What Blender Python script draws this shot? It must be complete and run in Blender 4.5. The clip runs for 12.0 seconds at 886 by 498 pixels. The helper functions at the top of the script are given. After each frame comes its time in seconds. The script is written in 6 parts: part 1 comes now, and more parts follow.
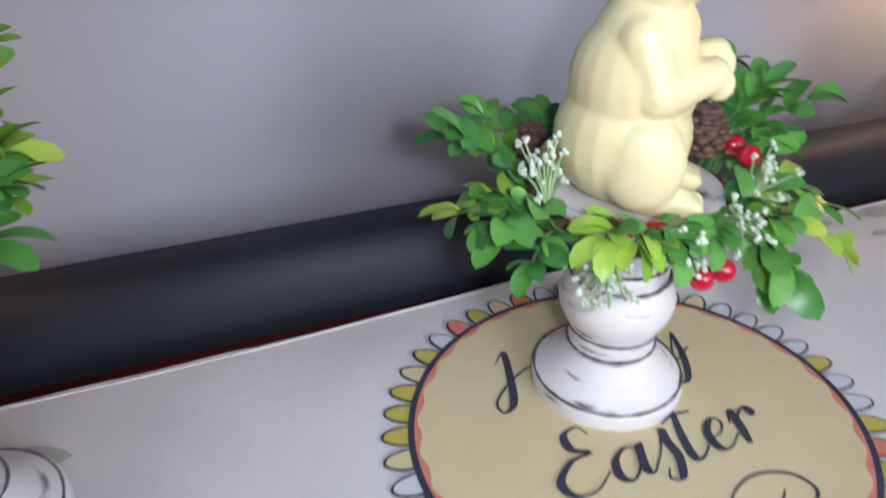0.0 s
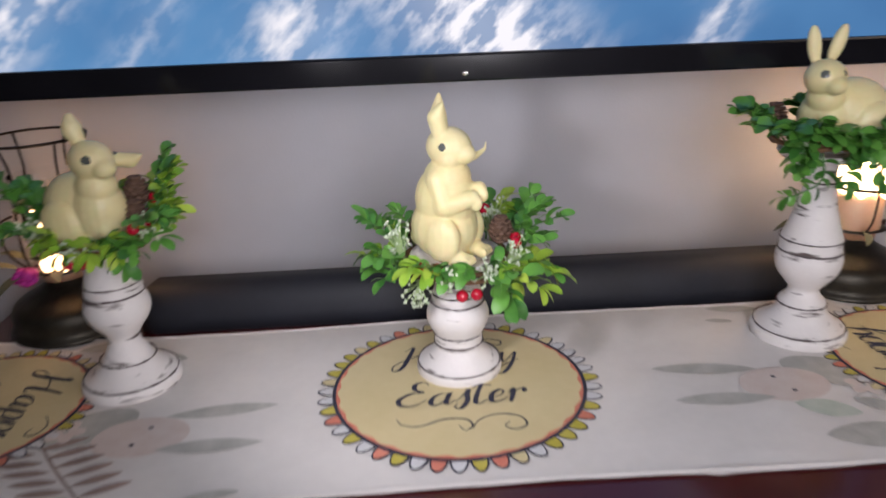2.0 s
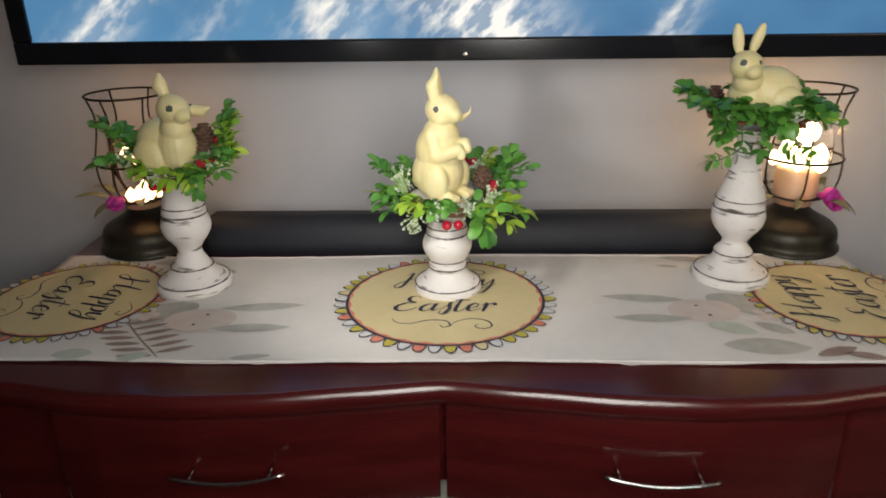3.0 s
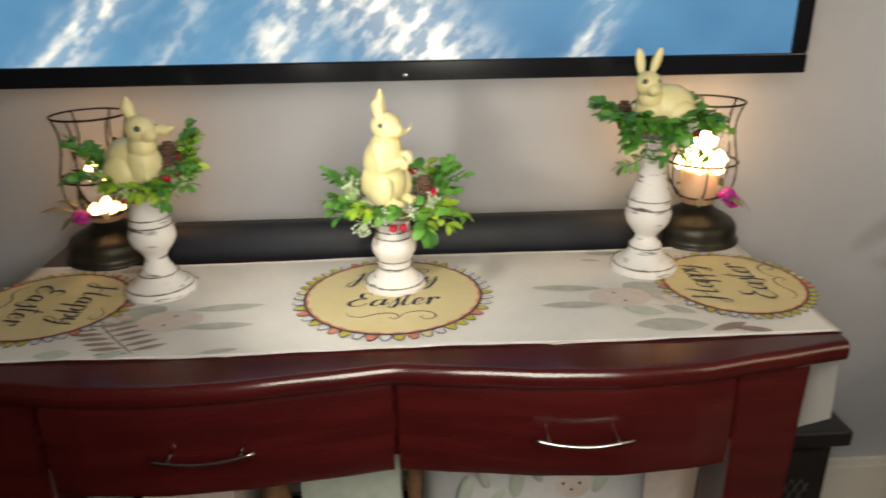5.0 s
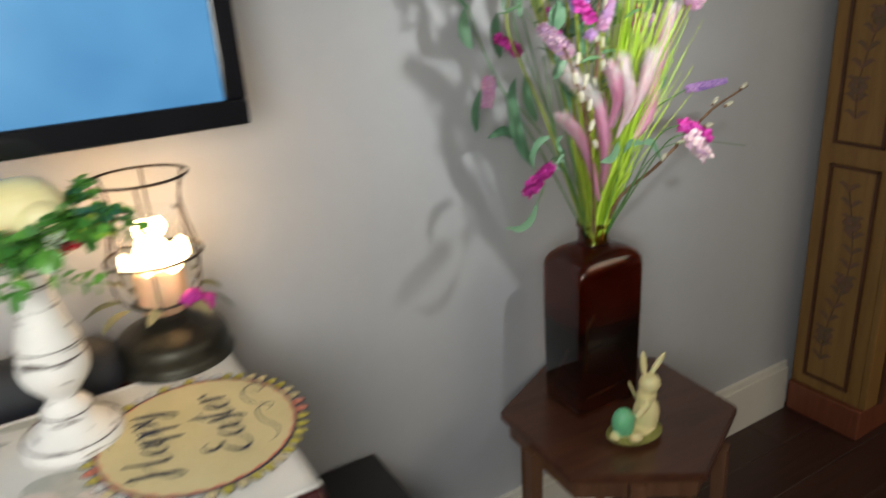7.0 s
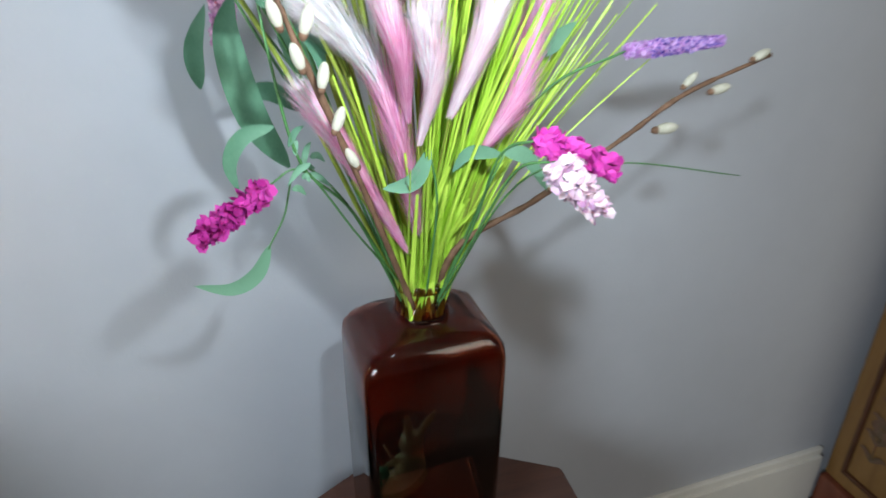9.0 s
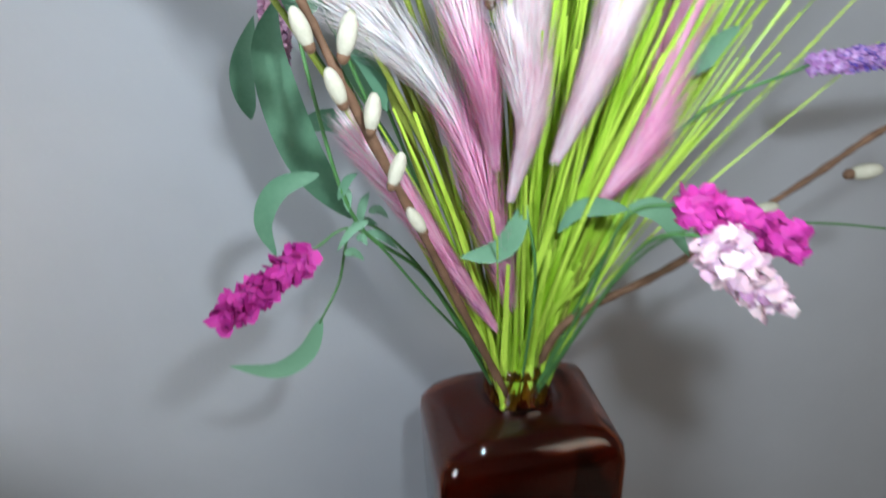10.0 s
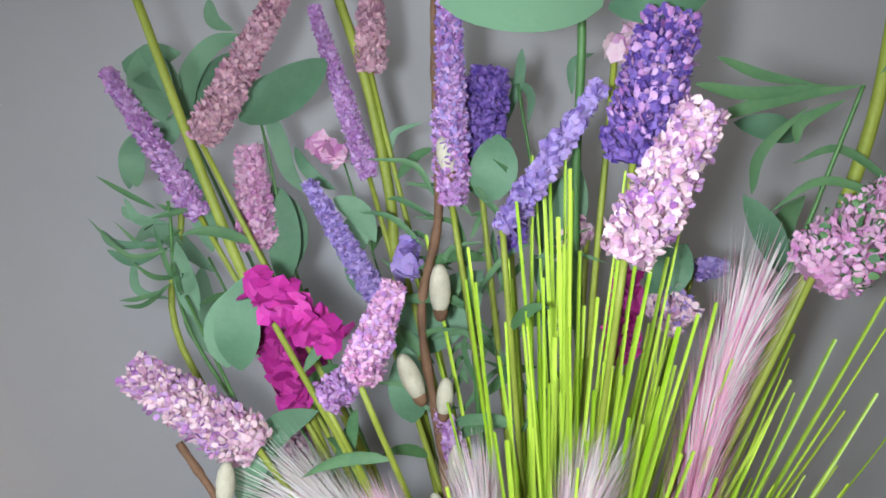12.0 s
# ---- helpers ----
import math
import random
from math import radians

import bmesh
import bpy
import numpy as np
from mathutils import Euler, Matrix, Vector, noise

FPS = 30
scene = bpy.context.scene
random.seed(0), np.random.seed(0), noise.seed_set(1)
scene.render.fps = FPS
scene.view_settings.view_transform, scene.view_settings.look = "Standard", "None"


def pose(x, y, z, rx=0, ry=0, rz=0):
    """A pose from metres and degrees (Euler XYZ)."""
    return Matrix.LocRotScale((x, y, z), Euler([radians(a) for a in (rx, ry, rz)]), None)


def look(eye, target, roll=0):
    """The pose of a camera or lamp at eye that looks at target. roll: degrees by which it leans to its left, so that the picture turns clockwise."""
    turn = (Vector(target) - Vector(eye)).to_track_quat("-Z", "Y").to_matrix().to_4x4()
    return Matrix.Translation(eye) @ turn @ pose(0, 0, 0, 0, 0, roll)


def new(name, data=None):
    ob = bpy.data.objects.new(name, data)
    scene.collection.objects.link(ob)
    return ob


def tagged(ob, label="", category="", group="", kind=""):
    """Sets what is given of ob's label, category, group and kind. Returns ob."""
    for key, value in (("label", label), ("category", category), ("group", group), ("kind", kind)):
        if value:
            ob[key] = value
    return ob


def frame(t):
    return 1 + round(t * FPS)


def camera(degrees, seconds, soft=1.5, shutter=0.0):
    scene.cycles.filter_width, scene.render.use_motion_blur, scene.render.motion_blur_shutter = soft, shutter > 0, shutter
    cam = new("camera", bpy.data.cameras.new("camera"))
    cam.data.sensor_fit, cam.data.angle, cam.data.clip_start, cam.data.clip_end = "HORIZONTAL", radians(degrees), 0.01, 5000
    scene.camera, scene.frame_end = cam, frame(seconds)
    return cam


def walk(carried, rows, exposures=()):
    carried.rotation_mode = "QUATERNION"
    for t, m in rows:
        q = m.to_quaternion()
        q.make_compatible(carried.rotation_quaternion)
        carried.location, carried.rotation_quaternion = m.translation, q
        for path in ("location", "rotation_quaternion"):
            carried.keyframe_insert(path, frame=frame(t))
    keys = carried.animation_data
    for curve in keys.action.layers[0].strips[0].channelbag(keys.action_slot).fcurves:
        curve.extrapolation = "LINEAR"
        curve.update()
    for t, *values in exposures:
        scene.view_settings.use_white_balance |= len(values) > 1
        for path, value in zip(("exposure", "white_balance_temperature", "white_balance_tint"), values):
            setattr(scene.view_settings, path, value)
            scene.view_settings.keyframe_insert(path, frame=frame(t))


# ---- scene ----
cam = camera(63.7, 12.0, soft=1.7, shutter=0.6)

PATH = [
    (0, (-0.217, -0.242, 1.097), (0.366, 1.364, 0.057), -0.8),
    (0.3, (-0.186, -0.223, 1.093), (0.345, 1.412, 0.07), 0.4),
    (0.5, (-0.141, -0.244, 1.068), (0.271, 1.422, 0.040), 0.7),
    (0.7, (-0.111, -0.276, 1.095), (0.171, 1.414, 0.063), 2.7),
    (1, (-0.056, -0.324, 1.14), (-0.038, 1.357, 0.057), -2.9),
    (1.5, (-0.041, -0.479, 1.181), (0.007, 1.325, 0.317), -3.6),
    (2, (-0.038, -0.657, 1.203), (0.031, 1.205, 0.478), -2.2),
    (2.5, (0.029, -0.785, 1.213), (-0.049, 1.065, 0.458), -0.8),
    (4.5, (0.013, -0.994, 1.241), (0.055, 0.867, 0.509), -1.3),
    (5, (0.027, -0.991, 1.25), (0.119, 0.869, 0.52), -0.8),
    (5.5, (0.121, -0.962, 1.232), (0.479, 0.854, 0.473), -0.4),
    (6, (0.235, -0.948, 1.217), (0.752, 0.836, 0.475), -1.9),
    (6.5, (0.312, -0.83, 1.205), (1.031, 0.882, 0.462), -2.5),
    (7, (0.449, -0.718, 1.239), (1.373, 0.908, 0.531), -3.9),
    (7.5, (0.662, -0.651, 1.243), (1.616, 0.974, 0.572), -3.8),
    (9.5, (1.143, -0.3, 1.157), (1.552, 1.367, 0.13), -0.8),
    (10, (1.155, -0.239, 1.151), (1.434, 1.499, 0.202), -3.2),
    (10.5, (1.165, -0.187, 1.222), (1.432, 1.6, 0.365), -2.9),
    (11, (1.209, -0.205, 1.203), (1.31, 1.779, 0.969), -7.4),
    (11.5, (1.255, -0.193, 1.242), (1.212, 1.793, 1.009), -7.1),
    (12, (1.274, -0.191, 1.237), (1.165, 1.796, 1.029), -6.8),
]
walk(cam, [(t, look(eye, target, roll)) for t, eye, target, roll in PATH],
     [(0, 0.22, 5800, 16), (1.0, -0.16, 5850, 20), (1.7, 0.02, 6300, 21), (2.5, 0.0, 7000, 12), (4.5, 0.38, 7800, 7), (5.5, 0.40, 8100, 4), (6.5, 0.52, 7000, 2),
      (7.0, 0.66, 7000, 2), (7.5, 0.88, 6500, 0), (9.5, 1.20, 5800, 0), (10, 0.88, 5900, 1), (10.5, 0.24, 6100, 3), (11, 0.06, 6100, 4), (11.5, 0.18, 6300, 5), (12, 0.26, 6300, 5)])

# ---- light ----
world = bpy.data.worlds.new("room_dark")
scene.world = world
world.use_nodes = True
world.node_tree.nodes["Background"].inputs[0].default_value = (0.30, 0.32, 0.36, 1)
world.node_tree.nodes["Background"].inputs[1].default_value = 0.02


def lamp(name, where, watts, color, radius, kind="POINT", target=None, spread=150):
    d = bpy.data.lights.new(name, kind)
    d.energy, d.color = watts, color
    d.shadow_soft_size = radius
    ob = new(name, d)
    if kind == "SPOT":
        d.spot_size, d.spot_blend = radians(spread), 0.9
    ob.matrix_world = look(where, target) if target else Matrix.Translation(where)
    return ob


# the filming phone's torch as three fixed lamps: where it starts, turns and ends
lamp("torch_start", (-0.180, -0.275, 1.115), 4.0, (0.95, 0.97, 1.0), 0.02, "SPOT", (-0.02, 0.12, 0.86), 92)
# far wider than a torch, added as soft fill that keeps shadows faint
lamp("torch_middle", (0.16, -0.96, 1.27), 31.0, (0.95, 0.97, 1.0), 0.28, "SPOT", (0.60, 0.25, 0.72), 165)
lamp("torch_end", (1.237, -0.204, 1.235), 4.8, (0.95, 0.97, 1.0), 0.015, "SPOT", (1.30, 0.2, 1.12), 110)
# glow of the two candle lanterns
lamp("candle_glow_a", (-0.505, 0.225, 0.935), 0.14, (1.0, 0.58, 0.28), 0.02)
lamp("candle_glow_c", (0.555, 0.225, 0.965), 0.34, (1.0, 0.62, 0.32), 0.02)
# unseen warm room light, behind the camera on the tall cabinet's side
room_light = bpy.data.lights.new("room_lamp", "AREA")
room_light.energy, room_light.color = 20, (1.0, 0.86, 0.70)
room_light.shape, room_light.size, room_light.size_y = "RECTANGLE", 1.8, 1.8
new("room_lamp", room_light).matrix_world = look((2.8, -2.3, 2.3), (0.7, 0.2, 0.7))


# ---- materials ----
def rgb(c):
    return (c[0], c[1], c[2], 1)


def mat(name, color, rough=0.5, metal=0.0, var=0.15, scale=30.0, bump=0.0, bscale=200.0, island=0.0, obj=0.0,
        color2=None, stretch=(1, 1, 1), trans=0.0, coat=0.0, sss=0.0, spec=0.5):
    """A surface with a base colour, slow and fine variation and fine relief."""
    m = bpy.data.materials.new(name)
    m.use_nodes = True
    nt = m.node_tree
    b = nt.nodes["Principled BSDF"]
    b.inputs["Roughness"].default_value, b.inputs["Metallic"].default_value = rough, metal
    b.inputs["Transmission Weight"].default_value = trans
    b.inputs["Coat Weight"].default_value, b.inputs["Coat Roughness"].default_value = coat, 0.14
    b.inputs["Specular IOR Level"].default_value = spec
    if sss:
        b.inputs["Subsurface Weight"].default_value = sss
        b.inputs["Subsurface Scale"].default_value = 0.004
    tc = nt.nodes.new("ShaderNodeTexCoord")
    mp = nt.nodes.new("ShaderNodeMapping")
    mp.inputs["Scale"].default_value = stretch
    nt.links.new(tc.outputs["Object"], mp.inputs[0])
    n1 = nt.nodes.new("ShaderNodeTexNoise")
    n1.inputs["Scale"].default_value, n1.inputs["Detail"].default_value = scale, 6
    n2 = nt.nodes.new("ShaderNodeTexNoise")
    n2.inputs["Scale"].default_value, n2.inputs["Detail"].default_value = scale * 9, 3
    for n in (n1, n2):
        nt.links.new(mp.outputs[0], n.inputs["Vector"])
    add = nt.nodes.new("ShaderNodeMath")
    add.operation = "MULTIPLY_ADD"
    add.inputs[1].default_value = 0.35
    nt.links.new(n2.outputs["Fac"], add.inputs[0])
    nt.links.new(n1.outputs["Fac"], add.inputs[2])
    fac = add.outputs[0]
    if island or obj:
        src = nt.nodes.new("ShaderNodeNewGeometry") if island else nt.nodes.new("ShaderNodeObjectInfo")
        k = nt.nodes.new("ShaderNodeMath")
        k.operation = "MULTIPLY_ADD"
        k.inputs[1].default_value = island or obj
        nt.links.new(src.outputs["Random Per Island" if island else "Random"], k.inputs[0])
        nt.links.new(fac, k.inputs[2])
        fac = k.outputs[0]
    ramp = nt.nodes.new("ShaderNodeValToRGB")
    hi = 1.0 + (island or obj)
    ramp.color_ramp.elements[0].position, ramp.color_ramp.elements[1].position = 0.40 / 1.0 if not (island or obj) else 0.45, min(1.0, 0.95)
    c2 = color2 or [min(1, v * (1 + var)) for v in color]
    c1 = color if color2 else [v * (1 - var) for v in color]
    ramp.color_ramp.elements[0].color, ramp.color_ramp.elements[1].color = rgb(c1), rgb(c2)
    if hi > 1.0:
        dv = nt.nodes.new("ShaderNodeMath")
        dv.operation = "DIVIDE"
        dv.inputs[1].default_value = 0.5 * (1 + hi)
        nt.links.new(fac, dv.inputs[0])
        fac = dv.outputs[0]
    nt.links.new(fac, ramp.inputs[0])
    nt.links.new(ramp.outputs[0], b.inputs["Base Color"])
    if bump:
        n3 = nt.nodes.new("ShaderNodeTexNoise")
        n3.inputs["Scale"].default_value, n3.inputs["Detail"].default_value = bscale, 4
        nt.links.new(mp.outputs[0], n3.inputs["Vector"])
        bp = nt.nodes.new("ShaderNodeBump")
        bp.inputs["Strength"].default_value, bp.inputs["Distance"].default_value = bump, 0.002
        nt.links.new(n3.outputs["Fac"], bp.inputs["Height"])
        nt.links.new(bp.outputs[0], b.inputs["Normal"])
    return m


def glow(name, color, strength):
    m = bpy.data.materials.new(name)
    m.use_nodes = True
    b = m.node_tree.nodes["Principled BSDF"]
    b.inputs["Base Color"].default_value = rgb(color)
    b.inputs["Emission Color"].default_value = rgb(color)
    b.inputs["Emission Strength"].default_value = strength
    return m


def chalk_paint():
    """White chalk paint rubbed through to dark wood in streaks."""
    m = mat("chalk_white_paint", (0.74, 0.71, 0.70), 0.62, bump=0.25, bscale=120, color2=(0.82, 0.79, 0.78))
    nt = m.node_tree
    b = nt.nodes["Principled BSDF"]
    old = b.inputs["Base Color"].links[0].from_socket
    tc = nt.nodes.new("ShaderNodeTexCoord")
    mp = nt.nodes.new("ShaderNodeMapping")
    mp.inputs["Scale"].default_value = (14, 14, 90)
    n = nt.nodes.new("ShaderNodeTexNoise")
    n.inputs["Scale"].default_value, n.inputs["Detail"].default_value = 1.6, 5
    r = nt.nodes.new("ShaderNodeValToRGB")
    r.color_ramp.elements[0].position, r.color_ramp.elements[1].position = 0.585, 0.68
    mix = nt.nodes.new("ShaderNodeMixRGB")
    mix.inputs[2].default_value = (0.10, 0.075, 0.07, 1)
    nt.links.new(tc.outputs["Object"], mp.inputs[0])
    nt.links.new(mp.outputs[0], n.inputs["Vector"])
    nt.links.new(n.outputs["Fac"], r.inputs[0])
    nt.links.new(r.outputs[0], mix.inputs[0])
    nt.links.new(old, mix.inputs[1])
    nt.links.new(mix.outputs[0], b.inputs["Base Color"])
    return m


def screen_picture():
    """The lit television picture: blue with white spray and pale diagonal streaks."""
    m = bpy.data.materials.new("screen_picture")
    m.use_nodes = True
    nt = m.node_tree
    b = nt.nodes["Principled BSDF"]
    b.inputs["Base Color"].default_value = (0.01, 0.01, 0.012, 1)
    b.inputs["Roughness"].default_value = 0.25
    b.inputs["Specular IOR Level"].default_value = 0.12
    tc = nt.nodes.new("ShaderNodeTexCoord")

    def noise_ramp(scale, rot, stretch, lo, hi, c1, c2, detail=8):
        mp = nt.nodes.new("ShaderNodeMapping")
        mp.vector_type = "TEXTURE"
        mp.inputs["Scale"].default_value = stretch
        mp.inputs["Rotation"].default_value = (0, rot, 0)
        n = nt.nodes.new("ShaderNodeTexNoise")
        n.inputs["Scale"].default_value, n.inputs["Detail"].default_value = scale, detail
        r = nt.nodes.new("ShaderNodeValToRGB")
        r.color_ramp.elements[0].position, r.color_ramp.elements[1].position = lo, hi
        r.color_ramp.elements[0].color, r.color_ramp.elements[1].color = rgb(c1), rgb(c2)
        nt.links.new(tc.outputs["Object"], mp.inputs[0])
        nt.links.new(mp.outputs[0], n.inputs["Vector"])
        nt.links.new(n.outputs["Fac"], r.inputs[0])
        return r.outputs[0]

    base = noise_ramp(2.2, 0.6, (1, 1, 1), 0.3, 0.7, (0.028, 0.12, 0.31), (0.115, 0.33, 0.60), 4)
    spray = noise_ramp(34, -0.75, (1.5, 1, 0.7), 0.43, 0.70, (0, 0, 0), (1, 1, 1), 12)
    sep = nt.nodes.new("ShaderNodeSeparateXYZ")
    nt.links.new(tc.outputs["Object"], sep.inputs[0])

    def calc(op, a, b_):
        n = nt.nodes.new("ShaderNodeMath")
        n.operation = op
        for k, v in enumerate((a, b_)):
            if isinstance(v, (int, float)):
                n.inputs[k].default_value = v
            else:
                nt.links.new(v, n.inputs[k])
        return n.outputs[0]

    # bands of spray and one broad bright burst, leaning as they fall
    total = None
    for x, lean, width, power in ((-0.60, 1.1, 0.045, 0.9), (-0.235, 0.55, 0.050, 0.85), (0.075, -0.9, 0.085, 1.5), (0.275, 0.5, 0.028, 0.7), (-0.42, 0.8, 0.03, 0.35)):
        off = calc("DIVIDE", calc("SUBTRACT", calc("SUBTRACT", sep.outputs[0], x), calc("MULTIPLY", sep.outputs[2], lean)), width)
        band = calc("MULTIPLY", calc("POWER", 2.718, calc("MULTIPLY", calc("MULTIPLY", off, off), -1.0)), power)
        total = band if total is None else calc("ADD", total, band)
    spray = calc("MINIMUM", calc("MULTIPLY", calc("ADD", calc("MULTIPLY", spray, 1.1), 0.16), total), 1.0)
    mix = nt.nodes.new("ShaderNodeMixRGB")
    mix.inputs[2].default_value = (0.92, 0.95, 0.98, 1)
    nt.links.new(spray, mix.inputs[0])
    nt.links.new(base, mix.inputs[1])
    nt.links.new(mix.outputs[0], b.inputs["Emission Color"])
    b.inputs["Emission Strength"].default_value = 0.95
    return m


WALL = mat("wall_paint", (0.45, 0.455, 0.495), 0.75, var=0.05, scale=2.5, bump=0.12, bscale=260)
TRIM = mat("white_trim_paint", (0.72, 0.69, 0.64), 0.4, var=0.05, scale=6)
CEIL = mat("ceiling_paint", (0.7, 0.7, 0.68), 0.8, var=0.03, scale=5)
FLOORM = mat("dark_floor_wood", (0.030, 0.012, 0.010), 0.35, color2=(0.060, 0.024, 0.018), scale=4, stretch=(1, 14, 1), obj=0.4, bump=0.15, bscale=60)
CHERRY = mat("dark_cherry_wood", (0.038, 0.0038, 0.0045), 0.24, color2=(0.076, 0.0085, 0.0085), scale=5, stretch=(0.6, 8, 8), coat=0.55, bump=0.03, bscale=40)
HEXW = mat("walnut_wood", (0.050, 0.018, 0.012), 0.30, color2=(0.105, 0.040, 0.022), scale=6, stretch=(1, 9, 9), coat=0.3, bump=0.06, bscale=60)
HEXL = mat("walnut_leg_wood", (0.085, 0.036, 0.020), 0.4, color2=(0.16, 0.075, 0.042), scale=6, stretch=(9, 9, 1), bump=0.08, bscale=60)
CHROME = mat("polished_steel", (0.62, 0.60, 0.58), 0.16, 1.0, var=0.05)
BLACKP = mat("black_plastic", (0.015, 0.017, 0.025), 0.62, var=0.25, scale=12, bump=0.08, bscale=500)
GLOSSB = mat("gloss_black_bezel", (0.009, 0.009, 0.012), 0.13, var=0.3, scale=10)
BLACKW = mat("black_painted_wood", (0.014, 0.012, 0.013), 0.4, var=0.3, scale=10, bump=0.1, bscale=90)
LINEN = mat("cream_linen", (0.71, 0.68, 0.66), 0.9, var=0.07, scale=9, bump=0.5, bscale=900)
CHALK = chalk_paint()
DARKLINE = mat("dark_worn_groove", (0.11, 0.09, 0.09), 0.7, var=0.4, scale=80)
IVORY = mat("ivory_ceramic", (0.74, 0.64, 0.32), 0.42, color2=(0.86, 0.77, 0.45), scale=18, bump=0.12, bscale=70, sss=0.08)
EYE = mat("painted_grey_eye", (0.10, 0.11, 0.10), 0.25, var=0.3, scale=300)
LEAFG = mat("green_plastic_leaf", (0.040, 0.165, 0.030), 0.34, color2=(0.12, 0.33, 0.055), scale=60, obj=0.9, bump=0.1)
LEAFY = mat("lime_plastic_leaf", (0.19, 0.40, 0.035), 0.36, color2=(0.40, 0.55, 0.070), scale=60, obj=0.9, bump=0.1)
STEMG = mat("green_plastic_stem", (0.08, 0.20, 0.06), 0.5, var=0.3, scale=50)
VINE = mat("brown_vine", (0.12, 0.055, 0.025), 0.7, color2=(0.24, 0.13, 0.06), scale=80, bump=0.4, bscale=200)
BERRY = mat("red_berry", (0.48, 0.008, 0.030), 0.14, var=0.2, scale=60, coat=0.5)
CONE = mat("pine_cone_scale", (0.075, 0.040, 0.028), 0.7, color2=(0.16, 0.09, 0.06), scale=120, island=0.6, bump=0.3)
TINYW = mat("white_filler_bud", (0.44, 0.54, 0.38), 0.55, color2=(0.66, 0.72, 0.58), scale=100, island=0.5)
TINYS = mat("pale_filler_stem", (0.34, 0.46, 0.22), 0.55, var=0.25, scale=80)
BRONZE = mat("dark_bronze", (0.050, 0.045, 0.036), 0.45, 0.75, var=0.4, scale=40, bump=0.2, bscale=90)
WIRE = mat("dark_wire", (0.03, 0.022, 0.018), 0.45, 0.7, var=0.3, scale=60)
WAX = glow("candle_flame", (1.0, 0.74, 0.44), 7.0)
WAXD = glow("candle_flame_small", (1.0, 0.64, 0.34), 5.0)
WAXBODY = mat("cream_wax", (0.50, 0.31, 0.20), 0.5, var=0.1, scale=30, sss=0.3)
GLASS = bpy.data.materials.new("clear_glass")
GLASS.use_nodes = True
_g = GLASS.node_tree.nodes["Principled BSDF"]
_g.inputs["Base Color"].default_value = (0.93, 0.93, 0.92, 1)
_g.inputs["Transmission Weight"].default_value, _g.inputs["Roughness"].default_value, _g.inputs["IOR"].default_value = 1.0, 0.03, 1.1
AMBER = mat("dark_amber_glass", (0.32, 0.080, 0.038), 0.05, 0.0, color2=(0.43, 0.118, 0.056), scale=9, trans=1.0)
SCREEN = screen_picture()
INK = mat("dark_printed_ink", (0.035, 0.036, 0.060), 0.9, var=0.3, scale=60)
P_CREAM = mat("print_pale_yellow", (0.60, 0.50, 0.27), 0.9, color2=(0.68, 0.58, 0.35), scale=9, bump=0.5, bscale=900)
P_CORAL = mat("print_coral", (0.58, 0.16, 0.11), 0.9, color2=(0.68, 0.26, 0.18), scale=60, bump=0.4, bscale=900)
P_OLIVE = mat("print_olive_yellow", (0.44, 0.38, 0.04), 0.9, color2=(0.56, 0.48, 0.12), scale=60, bump=0.4, bscale=900)
P_WHITE = mat("print_white", (0.62, 0.62, 0.64), 0.9, var=0.06, scale=60, bump=0.4, bscale=900)
P_GREY = mat("print_grey_wash", (0.36, 0.36, 0.335), 0.9, color2=(0.52, 0.51, 0.48), scale=45, bump=0.4, bscale=900)
P_GREEN = mat("print_grey_green_wash", (0.40, 0.47, 0.41), 0.9, color2=(0.55, 0.59, 0.53), scale=45, bump=0.4, bscale=900)
P_PINK = mat("print_pink_wash", (0.61, 0.50, 0.46), 0.9, color2=(0.68, 0.61, 0.58), scale=45, bump=0.4, bscale=900)
P_BROWN = mat("print_brown_wash", (0.22, 0.16, 0.14), 0.9, color2=(0.38, 0.28, 0.25), scale=45, bump=0.4, bscale=900)
EUCA = mat("eucalyptus_leaf", (0.075, 0.18, 0.105), 0.62, color2=(0.15, 0.29, 0.18), scale=40, obj=0.8, bump=0.15)
NARROW = mat("narrow_green_leaf", (0.045, 0.13, 0.060), 0.6, color2=(0.12, 0.25, 0.10), scale=40, island=0.7)
GRASS = mat("lime_grass_blade", (0.24, 0.43, 0.015), 0.40, color2=(0.55, 0.76, 0.09), scale=25, island=0.8)
STEMY = mat("yellow_green_stem", (0.20, 0.26, 0.03), 0.55, color2=(0.34, 0.40, 0.06), scale=40)
TWIG = mat("brown_twig", (0.10, 0.052, 0.028), 0.75, color2=(0.22, 0.12, 0.07), scale=70, bump=0.4)
CATKIN = mat("pussy_willow_catkin", (0.42, 0.40, 0.31), 0.9, color2=(0.60, 0.57, 0.47), scale=120, bump=0.4, bscale=400)


def petal(name, a, b):
    return mat(name, a, 0.65, color2=b, scale=60, island=0.9, sss=0.1)


